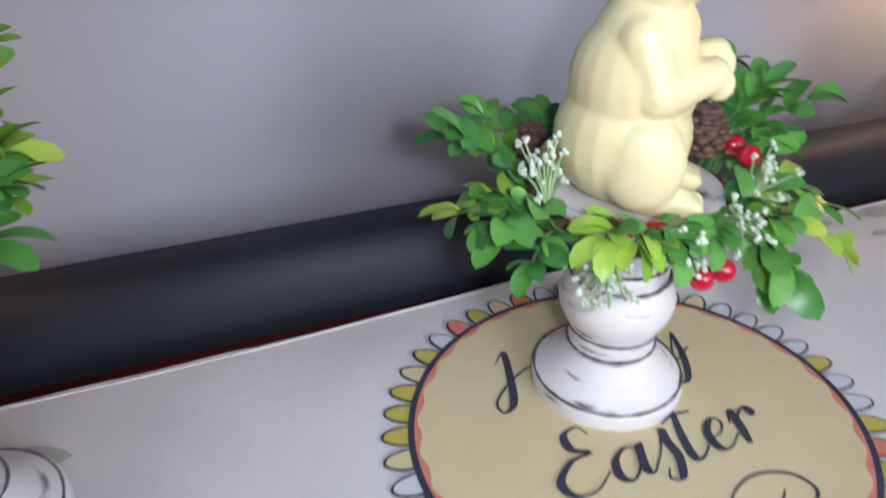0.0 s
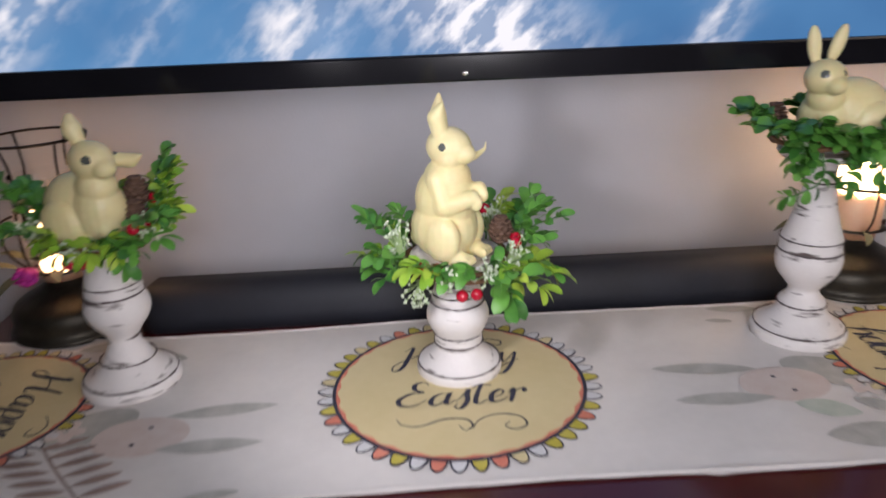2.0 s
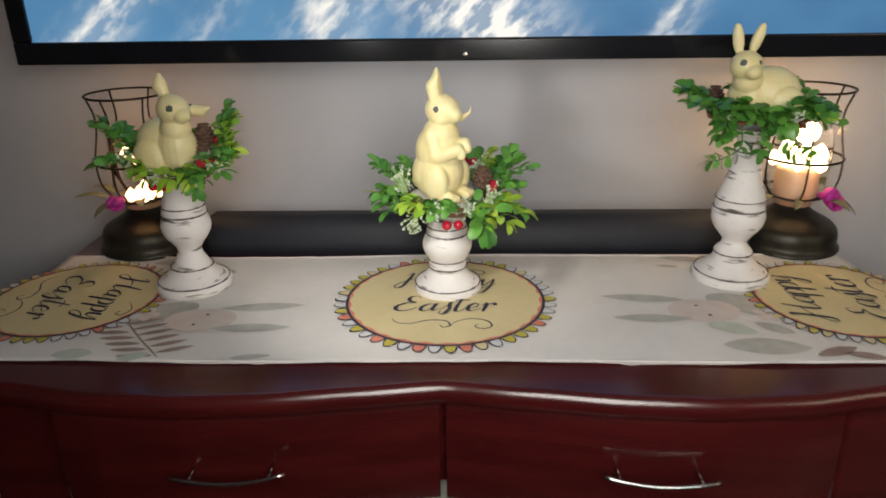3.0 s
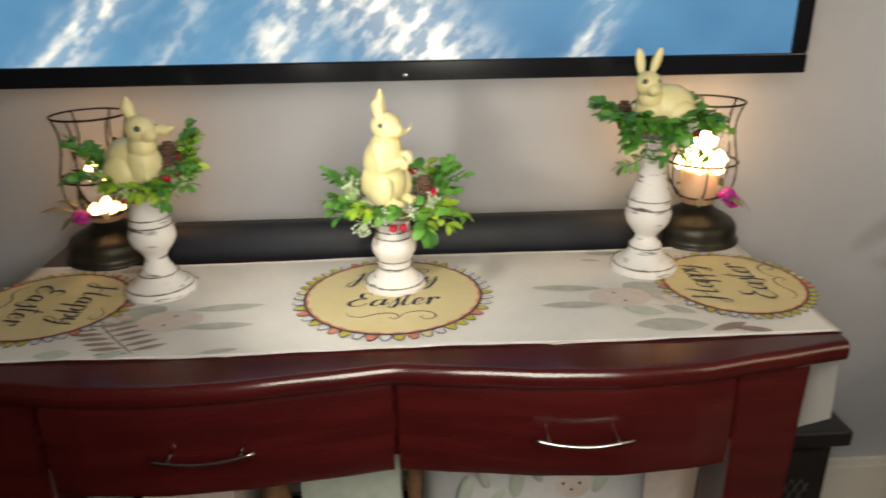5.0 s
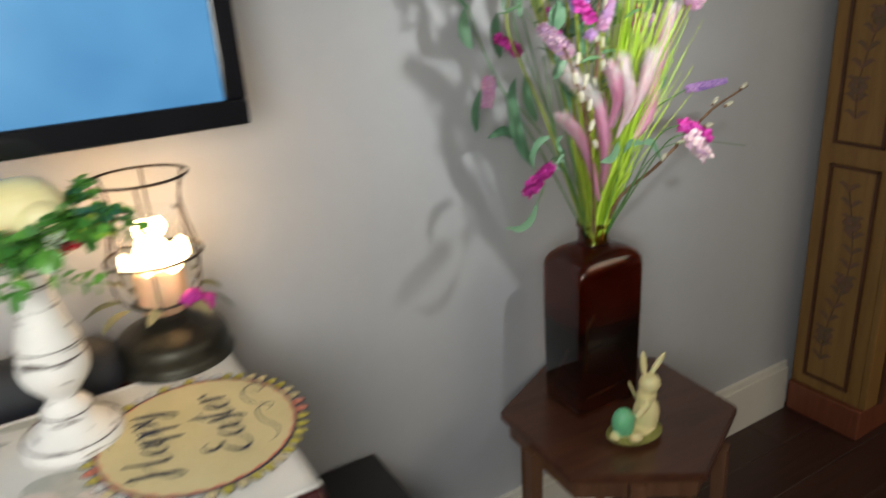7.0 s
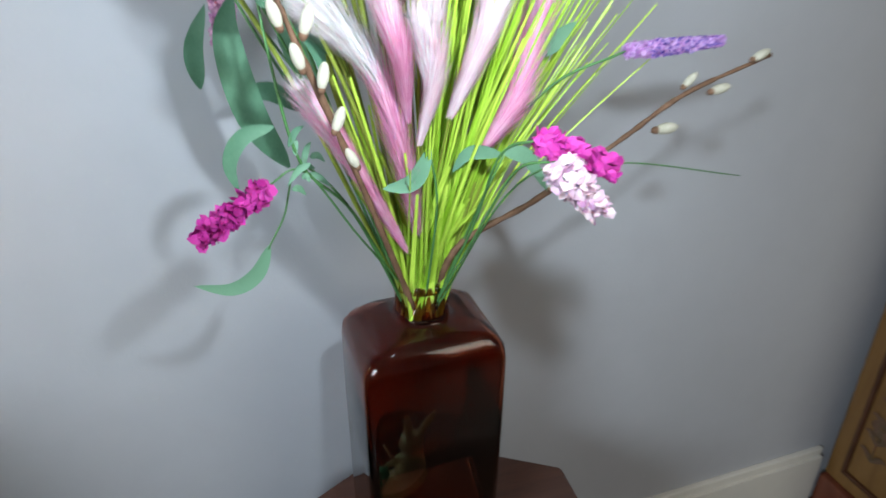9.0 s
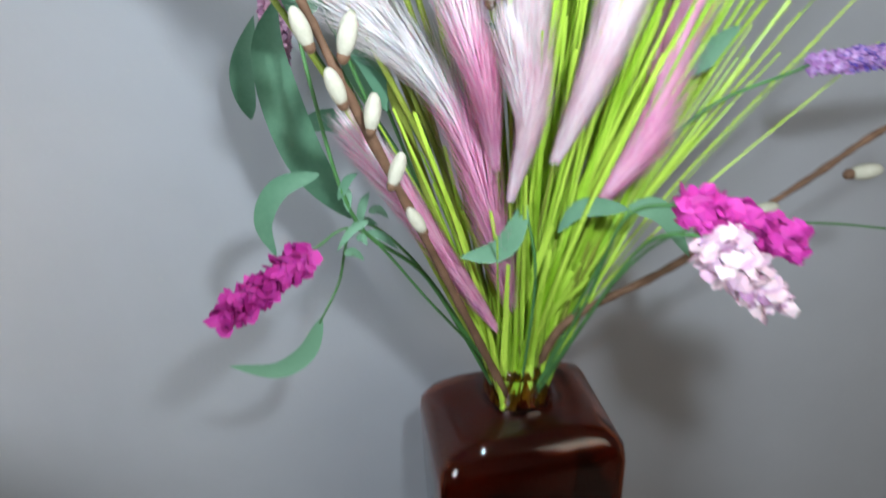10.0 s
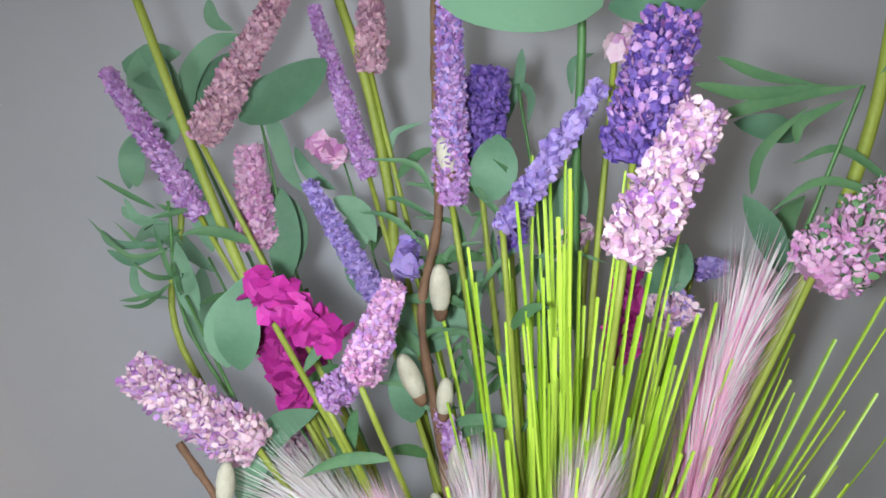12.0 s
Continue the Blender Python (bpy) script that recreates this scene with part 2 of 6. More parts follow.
LILAC = petal("lilac_petal", (0.34, 0.13, 0.42), (0.58, 0.36, 0.66))
DUSTY = petal("dusty_pink_petal", (0.36, 0.17, 0.27), (0.62, 0.38, 0.46))
VIOLET = petal("violet_petal", (0.19, 0.12, 0.42), (0.42, 0.31, 0.66))
DEEPV = petal("deep_violet_petal", (0.075, 0.035, 0.27), (0.22, 0.13, 0.46))
WHITEP = petal("white_pink_petal", (0.46, 0.22, 0.42), (0.82, 0.62, 0.68))
PINKP = petal("pink_petal", (0.52, 0.20, 0.46), (0.74, 0.46, 0.64))
MAGENTA = petal("magenta_petal", (0.36, 0.010, 0.22), (0.56, 0.04, 0.36))
PLUMEP = petal("pink_plume_fibre", (0.70, 0.22, 0.45), (0.92, 0.52, 0.70))
PLUMEL = petal("pale_pink_plume_fibre", (0.70, 0.42, 0.52), (0.86, 0.70, 0.74))
PLUMEW = petal("white_plume_fibre", (0.66, 0.58, 0.60), (0.86, 0.82, 0.82))
CABW = mat("honey_pine_wood", (0.20, 0.10, 0.03), 0.45, color2=(0.31, 0.165, 0.05), scale=5, stretch=(10, 10, 1), bump=0.1, bscale=80)
CABD = mat("dark_stained_moulding", (0.085, 0.032, 0.014), 0.45, var=0.3, scale=20)
CABR = mat("reddish_wood", (0.14, 0.036, 0.018), 0.4, color2=(0.20, 0.06, 0.03), scale=6, stretch=(10, 10, 1))
MOTIF = mat("painted_flower_motif", (0.12, 0.09, 0.045), 0.7, color2=(0.20, 0.09, 0.06), scale=40)


# ---- mesh tools ----
def part(name, bm, material, parent=None, label="", smooth=False):
    """Links a bmesh as one mesh object, under a thing or a part."""
    me = bpy.data.meshes.new(name)
    bm.to_mesh(me)
    bm.free()
    for m in (material if isinstance(material, (list, tuple)) else [material]):
        me.materials.append(m)
    if smooth:
        for p in me.polygons:
            p.use_smooth = True
    ob = new(name, me)
    if parent:
        ob.parent = parent
    if label:
        ob["label"] = label
    return ob


def thing(name, where, label, category, group="", turn=0.0, kind=""):
    ob = new(name)
    ob.matrix_world = pose(*where, 0, 0, turn)
    ob.empty_display_size = 0.02
    return tagged(ob, label, category, group, kind)


def share(name, mesh, parent, m):
    ob = new(name, mesh)
    ob.parent = parent
    ob.matrix_local = m
    return ob


def box(bm, lo, hi, bevel=0.0, seg=2):
    r = bmesh.ops.create_cube(bm, size=1)
    vs = r["verts"]
    for v in vs:
        v.co = Vector([lo[i] + (v.co[i] + 0.5) * (hi[i] - lo[i]) for i in range(3)])
    if bevel:
        es = list({e for v in vs for e in v.link_edges})
        bmesh.ops.bevel(bm, geom=es, offset=bevel, segments=seg, profile=0.6, affect="EDGES")
    return bm


def one_box(lo, hi, bevel=0.0, seg=2):
    return box(bmesh.new(), lo, hi, bevel, seg)


def lathe(bm, profile, seg=40, at=(0, 0, 0), close=True):
    """Turns (radius, height) pairs round the upright axis."""
    rings = []
    for r, z in profile:
        rings.append([bm.verts.new((at[0] + r * math.cos(2 * math.pi * k / seg), at[1] + r * math.sin(2 * math.pi * k / seg), at[2] + z)) for k in range(seg)])
    for a, b in zip(rings, rings[1:]):
        for k in range(seg):
            bm.faces.new((a[k], a[(k + 1) % seg], b[(k + 1) % seg], b[k]))
    if close:
        bm.faces.new(list(reversed(rings[0])))
        bm.faces.new(rings[-1])
    return bm


def smooth_line(pts, n):
    """A Catmull-Rom curve through pts, with n steps a span."""
    p = [Vector(q) for q in pts]
    p = [2 * p[0] - p[1]] + p + [2 * p[-1] - p[-2]]
    out = []
    for i in range(1, len(p) - 2):
        for k in range(n):
            t = k / n
            out.append(0.5 * (2 * p[i] + (p[i + 1] - p[i - 1]) * t + (2 * p[i - 1] - 5 * p[i] + 4 * p[i + 1] - p[i + 2]) * t * t + (3 * p[i] - p[i - 1] - 3 * p[i + 1] + p[i + 2]) * t ** 3))
    out.append(p[-2])
    return out


def tube(bm, pts, r0, r1=None, seg=6, closed=False, rough=0.0, rnd=None):
    """A round bar along pts, tapering from r0 to r1."""
    r1 = r0 if r1 is None else r1
    pts = [Vector(q) for q in pts]
    n, rings = len(pts), []
    side = None
    for i, q in enumerate(pts):
        if closed:
            d = pts[(i + 1) % n] - pts[i - 1]
        else:
            d = pts[min(i + 1, n - 1)] - pts[max(i - 1, 0)]
        d.normalize()
        if side is None:
            side = d.orthogonal().normalized()
        side = (side - d * side.dot(d)).normalized()
        up = d.cross(side)
        r = r0 + (r1 - r0) * i / max(1, n - 1)
        if rough and rnd:
            r *= 1 + rnd.uniform(-rough, rough)
        rings.append([bm.verts.new(q + r * (side * math.cos(2 * math.pi * k / seg) + up * math.sin(2 * math.pi * k / seg))) for k in range(seg)])
    for i in range(n if closed else n - 1):
        a, b = rings[i], rings[(i + 1) % n]
        for k in range(seg):
            bm.faces.new((a[k], a[(k + 1) % seg], b[(k + 1) % seg], b[k]))
    if not closed:
        bm.faces.new(list(reversed(rings[0])))
        bm.faces.new(rings[-1])
    return bm


def ball(bm, c, r, seg=12, rings=8, turn=None):
    """An ellipsoid; r is one radius or three."""
    r = (r, r, r) if isinstance(r, (int, float)) else r
    m = Matrix.Translation(c) @ (turn.to_matrix().to_4x4() if turn else Matrix()) @ Matrix.Diagonal((*r, 1))
    bmesh.ops.create_uvsphere(bm, u_segments=seg, v_segments=rings, radius=1, matrix=m)
    return bm


def ribbon(bm, pts, width, normal, cup=0.15, tip=0.12, blunt=0.0):
    """A leaf along pts: wide in the middle, folded a little along its midrib, facing normal."""
    pts = [Vector(q) for q in pts]
    n, rows = len(pts), []
    for i, q in enumerate(pts):
        t = i / (n - 1)
        d = (pts[min(i + 1, n - 1)] - pts[max(i - 1, 0)]).normalized()
        s = d.cross(Vector(normal))
        s = s.normalized() if s.length > 1e-6 else d.orthogonal().normalized()
        u = s.cross(d).normalized()
        shape = math.sin(math.pi * min(1, max(0, t)) ** (0.75 + 0.55 * blunt)) ** (0.8 - 0.33 * blunt)
        w = width * 0.5 * max(tip * (1 - t) * 0.5 + 0.02, shape)
        rows.append((bm.verts.new(q - s * w + u * cup * w), bm.verts.new(q), bm.verts.new(q + s * w + u * cup * w)))
    for a, b in zip(rows, rows[1:]):
        bm.faces.new((a[0], a[1], b[1], b[0]))
        bm.faces.new((a[1], a[2], b[2], b[1]))
    return bm


def leaf_mesh(name, length, width, material, bend=0.25, blunt=1.0, n=7):
    """A leaf that grows from the origin along +y and faces +z."""
    bm = bmesh.new()
    pts = [(0, length * k / n, -bend * length * (k / n) ** 2 + 0.06 * length * math.sin(math.pi * k / n)) for k in range(n + 1)]
    ribbon(bm, pts, width, (0, 0, 1), 0.22, 0.25, blunt)
    me = bpy.data.meshes.new(name)
    bm.to_mesh(me)
    bm.free()
    me.materials.append(material)
    for p in me.polygons:
        p.use_smooth = True
    return me


def aim(where, direction, roll=0.0, size=1.0):
    """A pose whose +y runs along direction and whose +z is as upright as it can be."""
    y = Vector(direction).normalized()
    x = y.cross(Vector((0, 0, 1)))
    x = x.normalized() if x.length > 1e-4 else Vector((1, 0, 0))
    z = x.cross(y)
    m = Matrix((x, y, z)).transposed().to_4x4()
    return Matrix.Translation(where) @ m @ Matrix.Rotation(roll, 4, "Y") @ Matrix.Diagonal((size, size, size, 1))


def moulded(name, bm, materials, voxel, smooth, paint=None):
    """Melts joined ellipsoids into one smooth mesh. paint(centre) gives a face's material slot."""
    me = bpy.data.meshes.new(name)
    bm.to_mesh(me)
    bm.free()
    ob = new(name, me)
    r = ob.modifiers.new("melt", "REMESH")
    r.mode, r.voxel_size = "VOXEL", voxel
    s = ob.modifiers.new("soften", "SMOOTH")
    s.factor, s.iterations = 0.5, smooth
    dg = bpy.context.evaluated_depsgraph_get()
    dg.update()
    done = bpy.data.meshes.new_from_object(ob.evaluated_get(dg))
    ob.modifiers.clear()
    ob.data = done
    done.name = name
    done.materials.clear()
    for m in materials:
        done.materials.append(m)
    for p in done.polygons:
        p.use_smooth = True
        p.material_index = paint(p.center) if paint else 0
    return ob


def flat(bm, pts, z):
    """A flat patch with the outline pts at the height z."""
    bm.faces.new([bm.verts.new((p[0], p[1], z)) for p in pts])
    return bm


def oval(cx, cy, rx, ry, turn=0.0, n=28, start=0.0, end=2 * math.pi):
    c, s = math.cos(turn), math.sin(turn)
    out = []
    for k in range(n):
        a = start + (end - start) * k / n
        x, y = rx * math.cos(a), ry * math.sin(a)
        out.append((cx + x * c - y * s, cy + x * s + y * c))
    return out


def stroke(bm, pts, w0, w1, z):
    """A flat brush line through pts whose width swells from w0 to w1 in the middle."""
    pts = [Vector((p[0], p[1], 0)) for p in pts]
    n, rows = len(pts), []
    for i, q in enumerate(pts):
        d = pts[min(i + 1, n - 1)] - pts[max(i - 1, 0)]
        s = Vector((-d.y, d.x, 0)).normalized()
        w = 0.5 * (w0 + (w1 - w0) * math.sin(math.pi * i / (n - 1)))
        rows.append([bm.verts.new((q.x + k * s.x * w, q.y + k * s.y * w, z)) for k in (-1, 1)])
    for a, b in zip(rows, rows[1:]):
        bm.faces.new((a[0], a[1], b[1], b[0]))
    return bm


# ---- the room ----
FLOOR_Z, WALL_Y, TOP = 0.0, 0.36, 0.78


def structure(name, bm, material, label):
    return tagged(part(name, bm, material), label, name.split("_")[0], kind="structure")


structure("wall_north", one_box((-3, WALL_Y, 0), (4, WALL_Y + 0.12, 2.5)), WALL, "smooth grey painted living room wall")
structure("wall_south", one_box((-3, -3.62, 0), (4, -3.5, 2.5)), WALL, "plain grey painted wall behind the camera")
structure("wall_west", one_box((-3.12, -3.5, 0), (-3, WALL_Y, 2.5)), WALL, "plain grey painted side wall")
structure("wall_east", one_box((4, -3.5, 0), (4.12, WALL_Y, 2.5)), WALL, "plain grey painted side wall")
structure("ceiling", one_box((-3.12, -3.62, 2.5), (4.12, 0.48, 2.6)), CEIL, "plain white painted ceiling")
floor = structure("floor", one_box((-3.12, -3.62, -0.1), (4.12, 0.48, -0.006)), FLOORM, "very dark brown wooden plank floor")
bm = one_box((-3, WALL_Y - 0.016, 0), (2.165, WALL_Y, 0.135))
box(bm, (-3, WALL_Y - 0.011, 0.135), (2.165, WALL_Y, 0.155), 0.003)
structure("baseboard", bm, TRIM, "tall white painted baseboard along the wall")


# ---- console table ----
def front_line(x):
    """The bowed front edge of the table top, two bows that meet in the middle."""
    a = abs(x)
    knots = [(0.0, -0.193), (0.10, -0.207), (0.20, -0.221), (0.30, -0.227), (0.40, -0.220), (0.50, -0.200), (0.62, -0.176)]
    for (x0, y0), (x1, y1) in zip(knots, knots[1:]):
        if a <= x1:
            t = (a - x0) / (x1 - x0)
            t = t * t * (3 - 2 * t) * 0.35 + t * 0.65
            return y0 + (y1 - y0) * t
    return -0.176


def bowed(bm, x0, x1, z0, z1, inset, back, n=36, lip=0.0):
    """A slab between x0 and x1 whose front follows the bow; lip rounds its front edge."""
    xs = [x0 + (x1 - x0) * k / n for k in range(n + 1)]
    zs = [(0.5 * (z0 + z1) - 0.5 * (z1 - z0) * math.cos(math.pi * k / 14), lip * (1 - math.sin(math.pi * k / 14))) for k in range(15)] if lip else [(z0, 0), (z1, 0)]
    grid = [[bm.verts.new((x, front_line(x) + inset + d, z)) for z, d in zs] for x in xs]
    rear = [[bm.verts.new((x, back, z)) for z in (z0, z1)] for x in xs]
    for i in range(n):
        for k in range(len(zs) - 1):
            bm.faces.new((grid[i][k], grid[i + 1][k], grid[i + 1][k + 1], grid[i][k + 1]))
        bm.faces.new((grid[i][-1], grid[i + 1][-1], rear[i + 1][1], rear[i][1]))
        bm.faces.new((grid[i + 1][0], grid[i][0], rear[i][0], rear[i + 1][0]))
        bm.faces.new((rear[i][0], rear[i][1], rear[i + 1][1], rear[i + 1][0]))
    for i, flip in ((0, False), (n, True)):
        loop = grid[i] + [rear[i][1], rear[i][0]]
        bm.faces.new(loop if flip else list(reversed(loop)))
    return bm


console = thing("console_table", (0, 0, 0), "glossy dark cherry console table with two bowed drawers", "table")
T = part("tabletop", bowed(bmesh.new(), -0.615, 0.615, 0.745, TOP - 0.004, 0.0, 0.335, 60, 0.012), CHERRY, console, smooth=True)
T.data.set_sharp_from_angle(angle=radians(20))
part("apron", one_box((-0.50, -0.165, 0.62), (0.50, 0.32, 0.745)), CHERRY, console)
for x0, x1 in ((-0.455, -0.004), (0.004, 0.455)):
    d = part("drawer", bowed(bmesh.new(), x0, x1, 0.602, 0.742, 0.012, -0.165, 26, 0.006), CHERRY, console)
    mid = 0.5 * (x0 + x1) + (0.015 if x0 > 0 else -0.012)
    bm = bmesh.new()
    pts = [(mid - 0.064 + 0.128 * k / 14, front_line(mid - 0.064 + 0.128 * k / 14) - 0.014 - 0.004 * math.sin(math.pi * k / 14), 0.6825 - 0.007 * math.sin(math.pi * k / 14)) for k in range(15)]
    tube(bm, pts, 0.0028, 0.0020, 8)
    for px in (mid - 0.045, mid + 0.045):
        tube(bm, [(px, front_line(px) + 0.014, 0.678), (px, front_line(px) - 0.015, 0.678)], 0.0018, 0.0018, 8)
    part("handle", bm, CHROME, d, "slim bowed steel handle", True)
for x0, y0 in ((-0.571, -0.17), (0.471, -0.17), (-0.571, 0.23), (0.471, 0.23)):
    bm = one_box((x0, y0, 0), (x0 + 0.10, y0 + 0.085, 0.745), 0.006)
    for v in bm.verts:
        if v.co.z < 0.3:
            v.co.x += (x0 + 0.045 - v.co.x) * 0.25
    part("leg", bm, CHERRY, console)
part("lower_shelf", one_box((-0.50, -0.13, 0.16), (0.50, 0.28, 0.185), 0.004), CHERRY, console)

# things kept on the lower shelf
def pillow(name, where, size, mats, label, turn=0):
    t = thing(name, where, label, "pillow", turn=turn)
    bm = bmesh.new()
    n = 14
    for side in (-1, 1):
        g = [[bm.verts.new((size[0] * (i / n - 0.5), side * size[1] * 0.5 * (max(0, 1 - abs(2 * i / n - 1) ** 2.4) * max(0, 1 - abs(2 * k / n - 1) ** 2.4)) ** 0.55, size[2] * k / n)) for k in range(n + 1)] for i in range(n + 1)]
        for i in range(n):
            for k in range(n):
                f = (g[i][k], g[i + 1][k], g[i + 1][k + 1], g[i][k + 1])
                bm.faces.new(f if side < 0 else tuple(reversed(f)))
    bmesh.ops.remove_doubles(bm, verts=bm.verts, dist=0.0004)
    part("cover", bm, mats, t, smooth=True)
    return t


P1 = pillow("printed_pillow", (0.235, 0.02, 0.185), (0.40, 0.14, 0.395), P_WHITE, "white cushion printed with green leaves and a rabbit")
bm = bmesh.new()
ball(bm, (0.045, -0.060, 0.262), (0.036, 0.010, 0.030), 20, 10)
for dx in (-0.014, 0.014):
    ball(bm, (0.045 + dx, -0.060, 0.298), (0.008, 0.008, 0.024), 12, 8)
part("rabbit_print", bm, P_PINK, P1, "tan rabbit face print", True)
bm = bmesh.new()
for dx, dz in ((-0.014, 0.012), (0.014, 0.012), (0.0, 0.0)):
    ball(bm, (0.045 + dx, -0.0702, 0.262 + dz), 0.0026, 8, 6)
part("face_print", bm, INK, P1)
for dx, dz, s_, lean in ((-0.13, 0.262, 0.030, 0.3), (-0.10, 0.285, 0.022, -0.4), (-0.045, 0.270, 0.036, 0.1), (-0.012, 0.290, 0.020, -0.5), (0.095, 0.270, 0.026, 0.4), (-0.075, 0.250, 0.020, 0.7)):
    bm = ball(bmesh.new(), (dx, -0.0605, dz), (s_ * 0.42, 0.009, s_), 12, 8, Euler((0, lean, 0)))
    part("leaf_print", bm, P_GREEN, P1, smooth=True)
pillow("pink_pillow", (0.425, 0.075, 0.185), (0.27, 0.13, 0.41), P_PINK, "dusty pink cushion leaning on the printed one", 8)
tagged(part("striped_box", one_box((-0.16, -0.06, 0.185), (0.0, 0.12, 0.575), 0.004), P_GREEN), "pale green striped storage box on the lower shelf", "box")
tagged(part("pink_card_box", one_box((-0.40, -0.08, 0.185), (-0.26, 0.10, 0.575), 0.004), P_PINK), "pale pink card box on the lower shelf", "box")
bm = lathe(bmesh.new(), [(0.014, 0), (0.016, 0.02), (0.009, 0.05), (0.013, 0.12), (0.009, 0.2), (0.013, 0.30), (0.008, 0.36), (0.012, 0.40)], 16, (0.022, -0.045, 0.185))
tagged(part("wooden_spindle", bm, VINE, smooth=True), "turned brown wooden spindle on the lower shelf", "ornament")
bm = bmesh.new()
for c, r in (((-0.205, -0.03, 0.28), (0.03, 0.03, 0.095)), ((-0.205, -0.035, 0.42), (0.026, 0.026, 0.08)), ((-0.2, -0.04, 0.535), 0.035)):
    ball(bm, c, r, 16, 10)
tagged(moulded("shelf_figurine", bm, [VINE], 0.005, 4), "small brown figurine on the lower shelf", "figurine")

# ---- table runner with its printed pattern ----
runner = thing("table_runner", (0, 0, TOP), "cream cotton table runner printed with round Easter greetings, rabbits and leaves", "table runner")
bm = bmesh.new()
R_Y0, R_Y1, R_X = -0.150, 0.182, 0.618
rows = []
xs = [-R_X + 2 * R_X * k / 90 for k in range(91)]
for i, x in enumerate(xs):
    row = []
    for k in range(15):
        y = R_Y0 + (R_Y1 - R_Y0) * k / 14
        y += 0.0022 * math.sin(11 * x + 1) * (1 if k in (0, 14) else 0) - 0.009 * (k / 14) ** 2 * math.exp(-((x + 0.34) / 0.22) ** 2)
        z = -0.0012 + 0.0006 * math.sin(23 * x + 9 * y) + 0.0005 * math.sin(31 * y + 14 * x) + 0.0004 * math.sin(61 * x - 22 * y) - 0.0016 * math.exp(-((x + 0.09 * y - 0.205) / 0.006) ** 2) - 0.0016 * math.exp(-((x - 0.05 * y + 0.21) / 0.006) ** 2)
        row.append(bm.verts.new((x, y, z)))
    rows.append(row)
for s, first in ((1, rows[-1]), (-1, rows[0])):
    prev = first
    for j in range(1, 9):
        row = [bm.verts.new((s * (R_X + 0.002 + 0.0018 * (1 + math.sin(0.5 * j + 14 * v.co.y)) + 0.0006 * j), v.co.y, -0.0178 * j * (1 + 6.5 * max(0, 0.166 - abs(v.co.y - 0.016))))) for v in first]
        f = [(prev, row)] if s > 0 else [(row, prev)]
        for a, b in f:
            for k in range(14):
                bm.faces.new((a[k], b[k], b[k + 1], a[k + 1]))
        prev = row
for a, b in zip(rows, rows[1:]):
    for k in range(14):
        bm.faces.new((a[k], b[k], b[k + 1], a[k + 1]))
part("cloth", bm, LINEN, runner, smooth=True)
bm = bmesh.new()
for y in (R_Y0 + 0.004, R_Y1 - 0.004):
    tube(bm, [(-R_X + 2 * R_X * k / 40, y + 0.0022 * math.sin(11 * (-R_X + 2 * R_X * k / 40) + 1) - (0.009 * math.exp(-((-R_X + 2 * R_X * k / 40 + 0.34) / 0.22) ** 2) if y > 0 else 0), -0.0004) for k in range(41)], 0.0011, 0.0011, 6)
part("hem", bm, LINEN, runner, smooth=True)


def print_part(name, draw, material, m, label=""):
    bm = bmesh.new()
    draw(bm)
    ob = part(name, bm, material, runner, label)
    ob.matrix_local = m
    return ob


# brush letters: strokes on a square whose side is the height of a capital
GLYPHS = {}
GLYPHS["E"] = 0.74, [[(0.64, 0.84), (0.52, 1.0), (0.32, 0.92), (0.34, 0.68), (0.54, 0.55), (0.28, 0.50), (0.06, 0.26), (0.16, 0.03), (0.44, 0.0), (0.70, 0.20)]]
GLYPHS["a"] = 0.58, [[(0.42, 0.40), (0.28, 0.48), (0.09, 0.34), (0.06, 0.10), (0.20, 0.0), (0.36, 0.16), (0.45, 0.46), (0.40, 0.10), (0.48, 0.0), (0.60, 0.14)]]
GLYPHS["s"] = 0.36, [[(0.02, 0.12), (0.16, 0.34), (0.26, 0.58), (0.26, 0.36), (0.30, 0.12), (0.20, -0.18), (0.05, -0.14), (0.10, 0.0)]]
GLYPHS["t"] = 0.40, [[(0.22, 0.98), (0.13, 0.40), (0.13, 0.05), (0.24, 0.0), (0.40, 0.14)], [(-0.04, 0.66), (0.16, 0.74), (0.42, 0.72)]]
GLYPHS["e"] = 0.44, [[(0.03, 0.20), (0.26, 0.28), (0.33, 0.42), (0.22, 0.50), (0.07, 0.32), (0.09, 0.06), (0.24, 0.0), (0.45, 0.16)]]
GLYPHS["r"] = 0.46, [[(0.0, 0.36), (0.09, 0.54), (0.11, 0.30), (0.08, -0.02)], [(0.09, 0.20), (0.18, 0.44), (0.30, 0.52), (0.37, 0.42), (0.33, 0.36)]]
GLYPHS["H"] = 0.90, [[(-0.06, 0.80), (0.12, 1.0), (0.10, 0.5), (0.02, -0.04), (-0.16, -0.16), (-0.20, 0.06), (0.06, 0.34), (0.36, 0.52), (0.62, 0.56)], [(0.72, 1.0), (0.60, 0.45), (0.58, 0.06), (0.68, 0.0), (0.88, 0.14)]]
GLYPHS["p"] = 0.46, [[(0.06, 0.50), (0.04, 0.0), (0.0, -0.46)], [(0.05, 0.20), (0.22, 0.50), (0.38, 0.36), (0.32, 0.06), (0.12, 0.02)]]
GLYPHS["y"] = 0.50, [[(0.0, 0.40), (0.07, 0.50), (0.07, 0.16), (0.20, 0.06), (0.40, 0.50)], [(0.42, 0.50), (0.36, -0.05), (0.20, -0.48), (0.02, -0.46), (0.10, -0.20), (0.52, 0.12)]]


